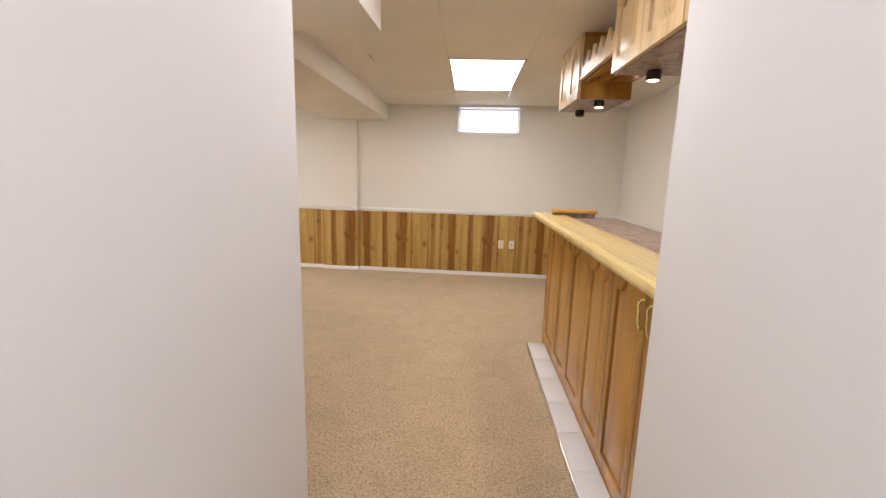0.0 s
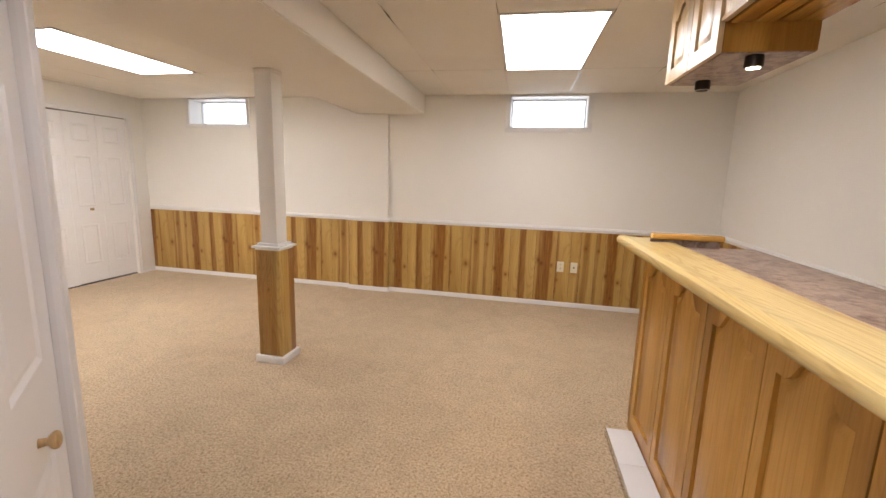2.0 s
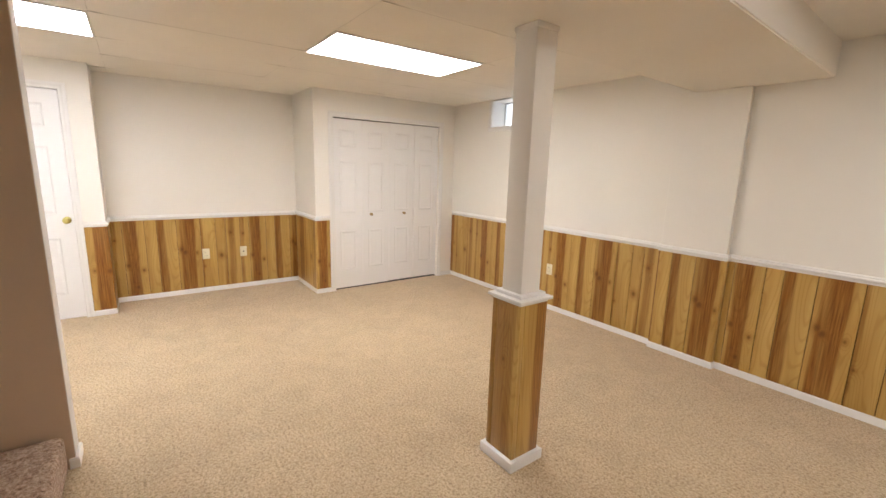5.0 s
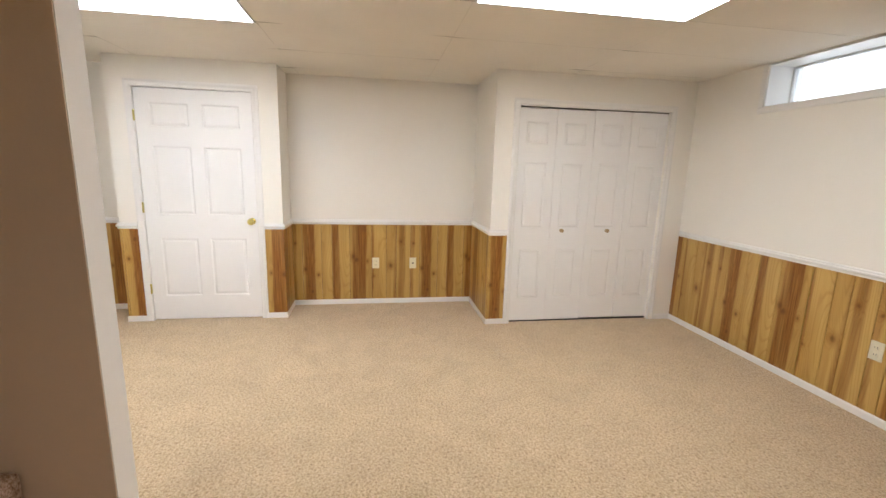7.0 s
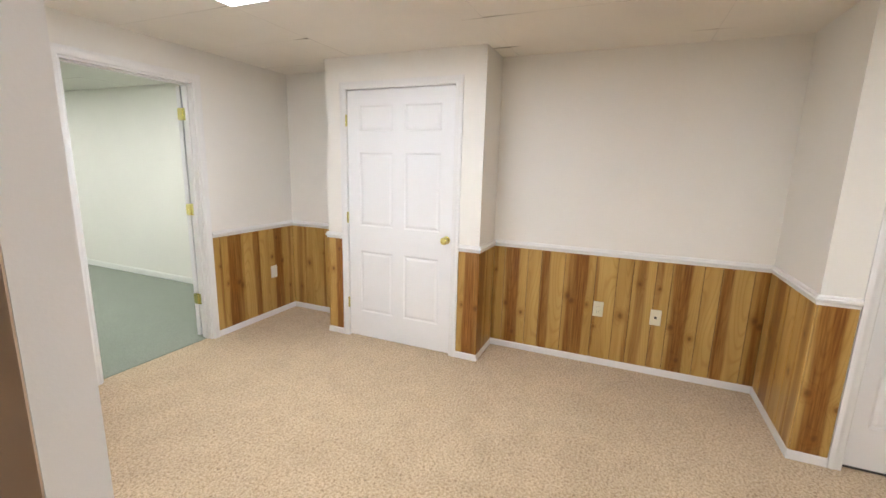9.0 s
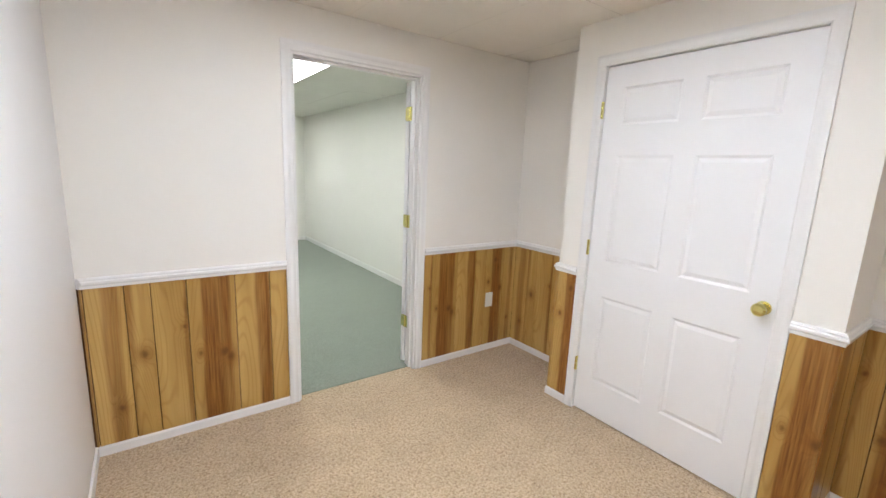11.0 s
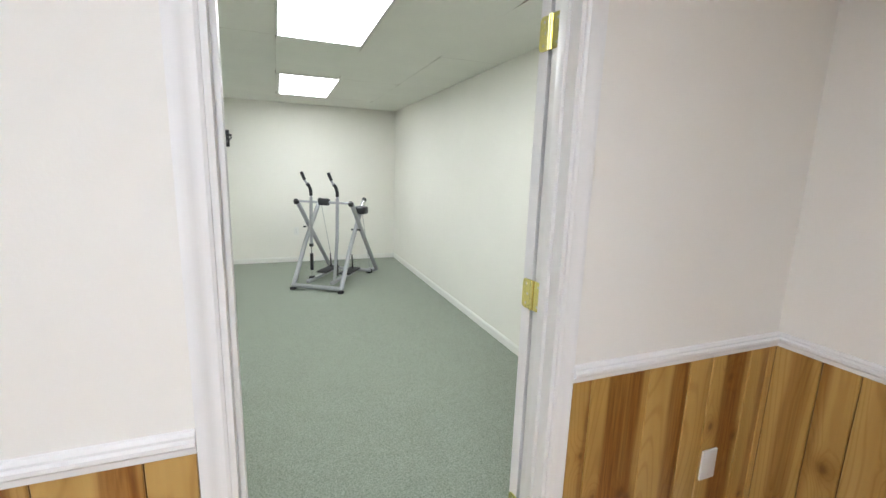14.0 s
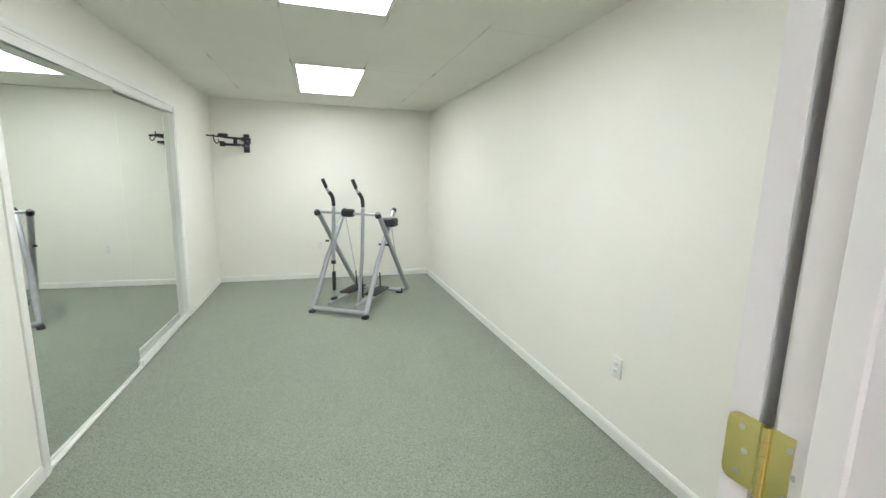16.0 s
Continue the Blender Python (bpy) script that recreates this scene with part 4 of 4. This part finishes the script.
for k in range(6):
    u0 = 0.042 + PITCH * k
    fr, fi = arch_door(PITCH - 0.006, 0.965, 0.085, 0.05, 0.024)
    d = part("door", fr, M_OAK, bar, "arched oak panel door", pose(u0 + 0.003, 0.022, 0.062))
    part("panel", fi, M_OAK, d)
    if k in (4, 5):
        hx = PITCH - 0.042 if k == 4 else 0.036
        bm = bmesh.new()
        wav = [(hx - 0.004, -0.022, 0.888), (hx - 0.009, -0.030, 0.878), (hx - 0.008, -0.034, 0.864), (hx - 0.001, -0.035, 0.847), (hx + 0.001, -0.035, 0.809), (hx + 0.008, -0.034, 0.790), (hx + 0.010, -0.030, 0.776), (hx + 0.004, -0.022, 0.766)]
        path_tube(bm, smooth_path(wav, 5), 0.0048, 10)
        for x, z in ((hx - 0.004, 0.888), (hx + 0.004, 0.766)):
            lathe(bm, [(0.010, 0.0), (0.009, 0.003), (0.005, 0.006)], pose(x, -0.0195, z, 90, 0, 0), 12)
        tube(bm, (hx, -0.035, 0.840), (hx, -0.035, 0.816), 0.0068, seg=10)
        part("handle", bm, M_BRASS, d, "curved brass pull handle")
part("apron", solid((0.0, BAR_L, -0.002, 0.022, 1.027, 1.05), bevel=0.002), M_OAK_X, bar, "oak strip under the top")
part("toe_strip", solid((0.0, BAR_L, 0.004, 0.022, 0.0, 0.06), bevel=0.002), M_OAK_X, bar)

worktop = thing("countertop", BAR, "mottled brown laminate bar top with a pale oak rail", "countertop")
part("laminate", solid((0.02, BAR_L, 0.12, 0.515, 1.046, 1.071), bevel=0.003), M_LAM, worktop, "mottled brown laminate")


def bar_rail(length):
    prof = [(-0.130, 1.062), (-0.133, 1.076), (-0.128, 1.090), (-0.113, 1.099), (-0.095, 1.100), (-0.07, 1.095), (-0.03, 1.091), (0.06, 1.093), (0.10, 1.095), (0.122, 1.090), (0.128, 1.080), (0.128, 1.0715), (0.118, 1.0715), (0.118, 1.047), (-0.10, 1.047), (-0.118, 1.050)]
    bm = bmesh.new()
    s = 24
    rings = [[bm.verts.new((length * i / s, y, z)) for y, z in prof] for i in range(s + 1)]
    k = len(prof)
    for a, b in zip(rings, rings[1:]):
        for i in range(k):
            bm.faces.new((a[i], a[(i + 1) % k], b[(i + 1) % k], b[i]))
    bm.faces.new(rings[0])
    bm.faces.new(rings[-1][::-1])
    return bm


rail = bar_rail(BAR_L + 0.10)
part("front_rail", rail, M_RAIL, worktop, "rounded pale oak bar rail", pose(-0.10, 0, 0))
part("end_rail", solid((0.040, 0.088, 0.0, 0.345, 1.108, 1.138), bevel=0.011), M_RAIL_END, worktop, "raised honey oak end rail")
# recessed dark strip added to prop the rail and stand for its shadow
part("end_gap_strip", solid((0.046, 0.062, 0.0, 0.330, 1.071, 1.110)), M_LAM, worktop, "added laminate strip standing in for the shadow under the end rail")

plinth = thing("tile_plinth", BAR, "low plinth of white glazed floor tiles at the bar foot", "tile plinth")
part("bed", solid((0.112, BAR_L, -0.136, 0.0, 0.0, 0.034)), M_GROUT, plinth, "grey grout bed")
part("edge", solid((0.112, BAR_L, -0.141, -0.136, 0.0, 0.041), bevel=0.001), M_CHROME, plinth, "metal edge strip")
for k in range(8):
    a = 0.114 + 0.305 * k
    b = min(a + 0.302, BAR_L)
    if b - a > 0.02:
        part("tile", solid((a, b, -0.1355, -0.001, 0.033, 0.041), bevel=0.0012), M_TILE, plinth)

# ---- wall cabinets hung from the ceiling over the bar ----
CAB_Z0, CAB_H = 1.876, CEIL - 1.876 - 0.002


def hanging_cabinet(u0, u1, doors, label):
    t = thing("hanging_cabinet", BAR @ pose(u0, 0, CAB_Z0), label, "cabinet", "cabinets over the bar")
    w = u1 - u0
    part("body", solid((0, w, 0.024, 0.335, 0.004, CAB_H)), M_OAK, t, "oak cabinet carcass")
    part("underside", solid((0.004, w - 0.004, 0.026, 0.332, 0.0, 0.004)), M_LAM, t, "mottled laminate underside")
    for k in range(doors):
        fr, fi = arch_door(w / doors - 0.006, CAB_H - 0.006, 0.055)
        d = part("door", fr, M_PALE, t, "pale oak arched door", pose(k * w / doors + 0.003, 0.022, 0.003))
        field = part("panel", fi, M_PALE, d)
        field.data.materials.append(M_GLAZE)
        for face in field.data.polygons[:17]:
            face.material_index = 1
    return t


hanging_cabinet(0.0, 0.575, 2, "oak cabinet hung from the ceiling, pale arched doors")
hanging_cabinet(1.232, 2.285, 3, "oak cabinet hung from the ceiling, pale arched doors")

rack = thing("glass_rack", BAR @ pose(0.577, 0, 1.996), "oak stemware rack shelf with a scalloped gallery", "shelf")
SW = 0.653
part("shelf", solid((0, SW, 0.03, 0.335, 0.02, 0.038)), M_OAK_X, rack, "oak shelf board")
part("back_board", solid((0, SW, 0.322, 0.335, 0.0, 0.27)), M_OAK_X, rack)
for k, y in enumerate((0.07, 0.15, 0.23, 0.30)):
    part("slat", solid((0.002, SW - 0.002, y - 0.010, y + 0.010, -0.008, 0.02), (0.002, SW - 0.002, y - 0.034, y + 0.034, -0.018, -0.008), bevel=0.002), M_OAK_X, rack)
bm = bmesh.new()
n = 72
low, high = [], []
for i in range(n + 1):
    x = SW * i / n
    q = (x / SW * 5) % 1.0
    z = 0.055 + 0.062 * abs(math.cos(math.pi * q)) ** 1.6 + (0.018 if q < 0.06 or q > 0.94 else 0)
    low.append((x, 0.0))
    high.append((x, z))
for y0, y1 in ((0.012, 0.028),):
    A = [bm.verts.new((x, y0, z)) for x, z in low]
    B = [bm.verts.new((x, y0, z)) for x, z in high]
    C = [bm.verts.new((x, y1, z)) for x, z in low]
    D = [bm.verts.new((x, y1, z)) for x, z in high]
    for i in range(n):
        bm.faces.new((A[i], A[i + 1], B[i + 1], B[i]))
        bm.faces.new((C[i], C[i + 1], D[i + 1], D[i]))
        bm.faces.new((B[i], B[i + 1], D[i + 1], D[i]))
        bm.faces.new((A[i], A[i + 1], C[i + 1], C[i]))
part("gallery", bm, M_PALE, rack, "scalloped pale oak gallery rail", smooth=False)
part("front_strip", solid((0, SW, 0.006, 0.03, -0.012, 0.004), bevel=0.002), M_PALE, rack)


def puck(u, w, lit):
    t = thing("spot_lamp", BAR @ pose(u, w, CAB_Z0), "small dark metal spot lamp under the cabinet" + (", lit" if lit else ", unlit"), "spot lamp", "spot lamps under the cabinets")
    bm = bmesh.new()
    lathe(bm, [(0.030, 0.0), (0.032, -0.004), (0.032, -0.038), (0.029, -0.042), (0.025, -0.042), (0.024, -0.030)], seg=28)
    part("housing", bm, M_DARKBRONZE, t, "dark bronze cylindrical housing")
    bm = bmesh.new()
    lathe(bm, [(0.0255, -0.036), (0.0255, -0.044), (0.0285, -0.0445), (0.0285, -0.036)], seg=28)
    part("ring", bm, M_CHROME, t, "chrome ring")
    bm = bmesh.new()
    lathe(bm, [(0.0235, -0.034), (0.0235, -0.0405), (0.006, -0.042)], seg=24)
    part("lens", bm, M_BULB if lit else M_SLOT, t, "glowing lens" if lit else "")
    if lit:
        s = new("puck_light", bpy.data.lights.new("puck_light", 'SPOT'))
        s.data.energy, s.data.spot_size, s.data.spot_blend, s.data.shadow_soft_size = 10.0, radians(100), 0.6, 0.02
        s.data.color = (1.0, 0.78, 0.52)
        s.matrix_basis = BAR @ pose(u, w, CAB_Z0 - 0.05)


puck(0.53, 0.155, True)
puck(0.11, 0.137, False)
puck(1.33, 0.165, True)
puck(1.85, 0.165, False)

# ---- framed picture behind the bar ----
picture = thing("framed_picture", pose(EAST, 2.70, 1.34, 0, 0, -90), "dark walnut framed print with a cream mat, on the wall", "picture")
PW, PH = 0.62, 0.49
part("frame", solid((0, PW, -0.028, -0.002, 0, 0.035), (0, PW, -0.028, -0.002, PH - 0.035, PH), (0, 0.035, -0.028, -0.002, 0.035, PH - 0.035), (PW - 0.035, PW, -0.028, -0.002, 0.035, PH - 0.035), bevel=0.005), M_FRAMEW, picture, "dark walnut frame")
part("liner", solid((0.035, PW - 0.035, -0.016, -0.004, 0.035, 0.05), (0.035, PW - 0.035, -0.016, -0.004, PH - 0.05, PH - 0.035), (0.035, 0.05, -0.016, -0.004, 0.05, PH - 0.05), (PW - 0.05, PW - 0.035, -0.016, -0.004, 0.05, PH - 0.05)), M_RED, picture, "rust red liner")
part("mat", solid((0.05, PW - 0.05, -0.010, -0.002, 0.05, PH - 0.05)), M_MAT, picture, "cream mat")
part("print", solid((0.13, PW - 0.13, -0.0125, -0.010, 0.12, PH - 0.12)), M_PRINT, picture, "faded print")

# ---- mirrored sliding closet ----
mirror_closet = thing("mirror_closet", pose(GYM_E, MIR_Y0, 0), "closet with two large sliding mirror doors", "closet", kind="structure")
ML = MIR_Y1 - MIR_Y0
part("casing", casing(ML, MIR_H, 0.05, 0.014), M_TRIM_GYM, mirror_closet, "white casing", pose(0, ML, 0, 0, 0, -90))
part("jamb", solid((0.0, 0.10, 0, 0.012, 0, MIR_H), (0.0, 0.10, ML - 0.012, ML, 0, MIR_H), (0.0, 0.10, 0, ML, MIR_H - 0.012, MIR_H)), M_TRIM_GYM, mirror_closet)
part("top_track", solid((0.004, 0.008, 0.012, ML - 0.012, MIR_H - 0.052, MIR_H - 0.012), (0.040, 0.044, 0.012, ML - 0.012, MIR_H - 0.052, MIR_H - 0.012), (0.076, 0.080, 0.012, ML - 0.012, MIR_H - 0.052, MIR_H - 0.012)), M_TRIM_GYM, mirror_closet, "white top track")
part("bottom_track", solid((0.0, 0.09, 0.012, ML - 0.012, 0.0, 0.012), (-0.006, 0.004, 0.012, 1.177, 0.012, 0.052), (0.040, 0.044, 0.012, ML - 0.012, 0.012, 0.02)), M_TRIM_GYM, mirror_closet, "white bottom track")
for x, a, b, skew in ((0.046, 0.014, 1.24, -0.5), (0.018, 1.177, ML - 0.014, -0.8)):
    hang = pose(x, (a + b) / 2, 0, 0, 0, skew)      # the sliding doors hang a little out of true
    h = (b - a) / 2
    part("mirror_panel", solid((0, 0.005, -h + 0.006, h - 0.006, 0.026, MIR_H - 0.03)), M_MIRROR, mirror_closet, "large frameless mirror door", hang, smooth=False)
    part("panel_frame", solid((-0.002, 0.012, -h, h, 0.014, 0.026), (-0.002, 0.012, -h, h, MIR_H - 0.03, MIR_H - 0.022), (0.0005, 0.012, -h + 0.004, -h + 0.006, 0.026, MIR_H - 0.03), (0.0005, 0.012, h - 0.006, h - 0.004, 0.026, MIR_H - 0.03)), M_TRIM_GYM, mirror_closet, "", hang)

# ---- glider exercise machine ----
GL = pose(-4.5425, -4.227, -0.006, 0, 0, 147.5)
glider = thing("exercise_glider", GL, "silver-grey folding glider exercise machine on the carpet", "exercise machine")
HWID = 0.30


def gpart(name, segs, r, mat, label="", seg=14):
    bm = bmesh.new()
    for s in segs:
        path_tube(bm, s, r, seg)
    return part(name, bm, mat, glider, label)


for sx in (-1, 1):
    x = sx * HWID
    top = (0.335, 0.61, 1.03) if sx > 0 else (-0.262, 0.61, 1.0)
    gpart("front_leg", [[(x, 0.0, 0.045), (x * 0.99, 0.29, 0.51), top]], 0.026, M_SILVER, "silver tube leg")
    gpart("rear_leg", [smooth_path([(x * 1.15, 0.215, 1.02), (x * 1.15, 0.60, 0.56), (x * 1.15, 0.95, 0.155), (x * 1.15, 1.02, 0.085), (x * 1.06, 1.055, 0.052), (x * 0.92, 1.035, 0.046), (x * 0.80, 1.0, 0.046)], 6)], 0.026, M_SILVER, "silver bent tube leg")
    bm = bmesh.new()
    lathe(bm, [(0.031, 0.0), (0.031, 0.03), (0.022, 0.045)], pose(x * 1.15, 0.205, 1.0, 30, 0, 0), 16)
    part("cap", bm, M_BLACK, glider, "black end cap")
    bm = bmesh.new()
    lathe(bm, [(0.030, 0.0), (0.030, 0.03), (0.022, 0.045)], pose(top[0], top[1], top[2] - 0.01, -32, 0, 0), 16)
    part("cap", bm, M_BLACK, glider, "black end cap")
    part("foot", solid((x - 0.029, x + 0.029, -0.042, 0.022, 0.0, 0.03), bevel=0.008), M_RUBBER, glider, "black rubber foot")
    part("foot", solid((x * 0.84 - 0.036, x * 0.84 + 0.036, 0.975, 1.045, 0.0, 0.06), bevel=0.01), M_RUBBER, glider, "black rubber foot")
    tubebolt = bmesh.new()
    tube(tubebolt, (x - 0.04, 0.40, 0.69), (x + 0.075 * sx, 0.40, 0.69), 0.011, seg=10)
    part("pivot_bolt", tubebolt, M_BLACK, glider)
    # swinging arm, handle and grip
    ax = sx * 0.166
    gpart("arm", [[(ax, 0.22, 1.07), (ax, 0.20, 0.60), (ax * 0.99, 0.20, 0.50)] if sx < 0 else [(ax, 0.22, 1.07), (ax, 0.20, 0.60), (ax * 0.98, 0.12, 0.12)]], 0.019, M_SILVER, "silver swinging arm")
    gpart("handle", [smooth_path([(ax, 0.22, 1.05), (ax, 0.22, 1.13), (ax - 0.006, 0.205, 1.19), (ax - 0.03, 0.165, 1.25), (ax - 0.045, 0.13, 1.31), (ax - 0.05, 0.115, 1.35)], 5)], 0.013, M_SILVER, "bent handle bar")
    gpart("foam_sleeve", [smooth_path([(ax, 0.22, 1.09), (ax, 0.22, 1.13), (ax - 0.006, 0.205, 1.19), (ax - 0.024, 0.175, 1.235)], 5)], 0.019, M_RUBBER, "black foam sleeve")
    gpart("grip", [[(ax - 0.036, 0.15, 1.28), (ax - 0.052, 0.108, 1.362)]], 0.018, M_RUBBER, "black grip")
    # foot plate on its rail
    px = sx * 0.15
    part("foot_plate", solid((px - 0.07, px + 0.07, 0.40, 0.78, 0.112, 0.132), bevel=0.008), M_RUBBER, glider, "black ribbed foot plate")
    part("foot_rail", solid((px - 0.02, px + 0.02, 0.06, 0.72, 0.070, 0.104), bevel=0.006), M_SILVER, glider, "silver foot rail")
    gpart("hanger", [[(px * 1.0, 0.68, 0.10), (px * 1.0, 0.66, 0.32)]], 0.009, M_BLACK, "black hanger rod", 10)
    gpart("cable", [[(px * 0.5, 0.30, 0.98), (px * 0.8, 0.66, 0.16)] if sx < 0 else [(x * 1.04, 0.62, 0.86), (x * 0.9, 0.99, 0.06)]], 0.003, M_CABLE, "thin grey cable", 6)
    if sx < 0:
        gpart("shock", [[(ax, 0.20, 0.40), (ax * 0.98, 0.195, 0.20)]], 0.020, M_BLACK, "black resistance piston", 12)
        gpart("shock_rod", [[(ax, 0.20, 0.51), (ax * 0.97, 0.19, 0.10)]], 0.008, M_CHROME, "thin chrome piston rod", 10)
        part("clevis", solid((ax - 0.022, ax + 0.022, 0.16, 0.23, 0.085, 0.125), bevel=0.006), M_BLACK, glider, "black clevis on the foot rail")
        part("clevis", solid((ax - 0.020, ax + 0.020, 0.18, 0.22, 0.485, 0.525), bevel=0.006), M_BLACK, glider, "black clevis under the arm")
    else:
        gpart("shock", [[(px * 0.8, 0.30, 0.12), (px * 0.78, 0.28, 0.42)]], 0.010, M_BLACK, "black resistance piston", 12)
gpart("base_bar", [[(-HWID, 0.0, 0.05), (HWID, 0.0, 0.05)]], 0.024, M_SILVER, "silver front base bar")
gpart("rear_bar", [[(-HWID * 0.95, 0.97, 0.05), (HWID * 0.95, 0.97, 0.05)]], 0.02, M_SILVER, "silver rear base bar")
gpart("top_bar", [[(-HWID * 1.15, 0.22, 1.02), (HWID * 1.15, 0.22, 1.02)]], 0.014, M_SILVER, "silver top bar")
bm = bmesh.new()
box(bm, -0.065, 0.065, 0.18, 0.26, 0.985, 1.065, 0.022, 3)
hub = part("hub_cover", bm, M_RUBBER, glider, "dark rounded hub cover")
bm = bmesh.new()
box(bm, HWID - 0.04, HWID + 0.11, 0.44, 0.58, 0.875, 0.965, 0.02, 3)
part("bottle_holder", bm, M_BLACK, glider, "black bottle holder")
bm = bmesh.new()
lathe(bm, [(0.0275, 0.0), (0.0275, 0.07)], pose(0.334, 0.572, 0.965, -32, 0, 0), 18)
part("counter_cap", bm, M_CHROME, glider, "chrome cap")

# ---- folded wall bracket for a screen ----
bracket = thing("wall_bracket", pose(-3.535, GYM_S, 1.65, 0, 0, 180), "black folding wall bracket fixed to the wall", "wall bracket")
part("wall_plate", solid((-0.035, 0.035, -0.022, 0.0, 0.0, 0.225), bevel=0.012), M_BLACK, bracket, "black wall plate")
bm = bmesh.new()
box(bm, -0.022, 0.022, -0.30, -0.02, 0.125, 0.165, 0.006)
box(bm, -0.018, 0.018, -0.30, -0.02, 0.060, 0.085, 0.005)
tube(bm, (0, -0.055, 0.045), (0, -0.055, 0.18), 0.020, seg=14)
part("arm", bm, M_BLACK, bracket, "black steel arm out of the wall")
bm = bmesh.new()
tube(bm, (0.09, -0.30, 0.140), (-0.20, -0.30, 0.158), 0.013, seg=12)
tube(bm, (-0.20, -0.30, 0.158), (-0.385, -0.30, 0.172), 0.011, 0.007, seg=12)
part("cross_bar", bm, M_BLACK, bracket, "long black cross bar")
bm = bmesh.new()
box(bm, -0.24, -0.02, -0.325, -0.285, 0.060, 0.088, 0.006)
box(bm, -0.245, -0.19, -0.33, -0.28, 0.050, 0.110, 0.008)
box(bm, -0.10, -0.06, -0.325, -0.285, 0.085, 0.150, 0.006)
part("brace", bm, M_BLACK, bracket, "black lower brace")
bm = bmesh.new()
box(bm, -0.265, -0.155, -0.325, -0.275, 0.160, 0.200, 0.014, 3)
part("clamp", bm, M_BLACK, bracket, "rounded black clamp")
for hx in (-0.29, 0.045):
    bm = bmesh.new()
    path_tube(bm, smooth_path([(hx - 0.02, -0.30, 0.185), (hx - 0.018, -0.305, 0.13), (hx + 0.008, -0.31, 0.085), (hx + 0.036, -0.305, 0.10), (hx + 0.03, -0.30, 0.125)], 5), 0.007, 10)
    part("hook", bm, M_BLACK, bracket, "black hook")

# ---- wainscot planks ----
PLANK_H = WOODTOP - BASETOP + 0.004
plank_meshes = {}
EDGES = [0.0]
for plank_w, _ in SHEET:
    EDGES.append(EDGES[-1] + plank_w)
SHEET_W = EDGES[-1]


def plank_mesh(kind, u0, u1):
    """The strip from u0 to u1 of one printed plank, bevelled along its grooves."""
    key = (kind, round(u0, 3), round(u1, 3))
    if key not in plank_meshes:
        bm = bmesh.new()
        c, g = 0.0018, 0.0016
        a, b = u0 + g, u1 - g
        prism(bm, [(a, 0.0), (a, -0.0038), (a + c, -0.0065), (b - c, -0.0065), (b, -0.0038), (b, 0.0)], 0.0, PLANK_H)
        plank_meshes[key] = mesh_of("plank", bm, SHEET[kind][1])
    return plank_meshes[key]


# where each run starts within the sheet; turned sheets hang upside down
PHASE = [(0.672, False), (0.60, False), (0.288, False), (0.55, False), (0.048, False), (0.30, False), (0.10, False), (0.45, False),
         (0.0, False), (0.62, False), (0.41, True), (0.90, True), (0.72, False), (0.0, True), (0.332, True), (1.18, True)]
for (wall, p0, p1, n, m0, m1), (phase, turned) in zip(RUNS, PHASE):
    a, b, nn = Vector(p0), Vector(p1), Vector(n)
    if nn.x * (b - a).y - nn.y * (b - a).x < 0:
        a, b = b, a
        m0, m1 = m1, m0
    d = (b - a).normalized()
    length = (b - a).length
    bm = bmesh.new()
    q = [(0.0, BASETOP - 0.004), (0.0022, BASETOP - 0.004), (0.0022, WOODTOP + 0.002), (0.0, WOODTOP + 0.002)]
    profile_run(bm, q, a, b, n, m0, m1)
    back = part("panel_backing", bm, M_GROOVE, wall, "dark grooves between the planks", smooth=False)
    back.matrix_local = wall.matrix_world.inverted()
    s = 0.0065 if m0 < 0 else (-0.006 if m0 > 0 else 0.0)
    end = length - (0.0065 if m1 < 0 else (-0.006 if m1 > 0 else 0.0))
    ang = math.degrees(math.atan2(d.y, d.x))
    while s < end - 0.006:
        at = (phase + s) % SHEET_W
        if at > SHEET_W - 1e-5:
            at = 0.0
        k = next(i for i in range(8) if at < (SHEET_W - EDGES[7 - i] if turned else EDGES[i + 1]) - 1e-6)
        kind = 7 - k if turned else k
        wide = SHEET[kind][0]
        lo = at - (SHEET_W - EDGES[8 - k] if turned else EDGES[k])
        hi = min(wide, lo + end - s)
        if hi - lo > 0.008:
            pos = a + d * (s - lo)
            base = pose(pos.x + nn.x * 0.002, pos.y + nn.y * 0.002, BASETOP - 0.003, 0, 0, ang)
            if turned:
                o = new("plank", plank_mesh(kind, wide - hi, wide - lo))
                base = base @ pose(wide, 0, PLANK_H, 0, 180, 0)
            else:
                o = new("plank", plank_mesh(kind, lo, hi))
            o.parent = wall
            o.matrix_local = base
        s += hi - lo
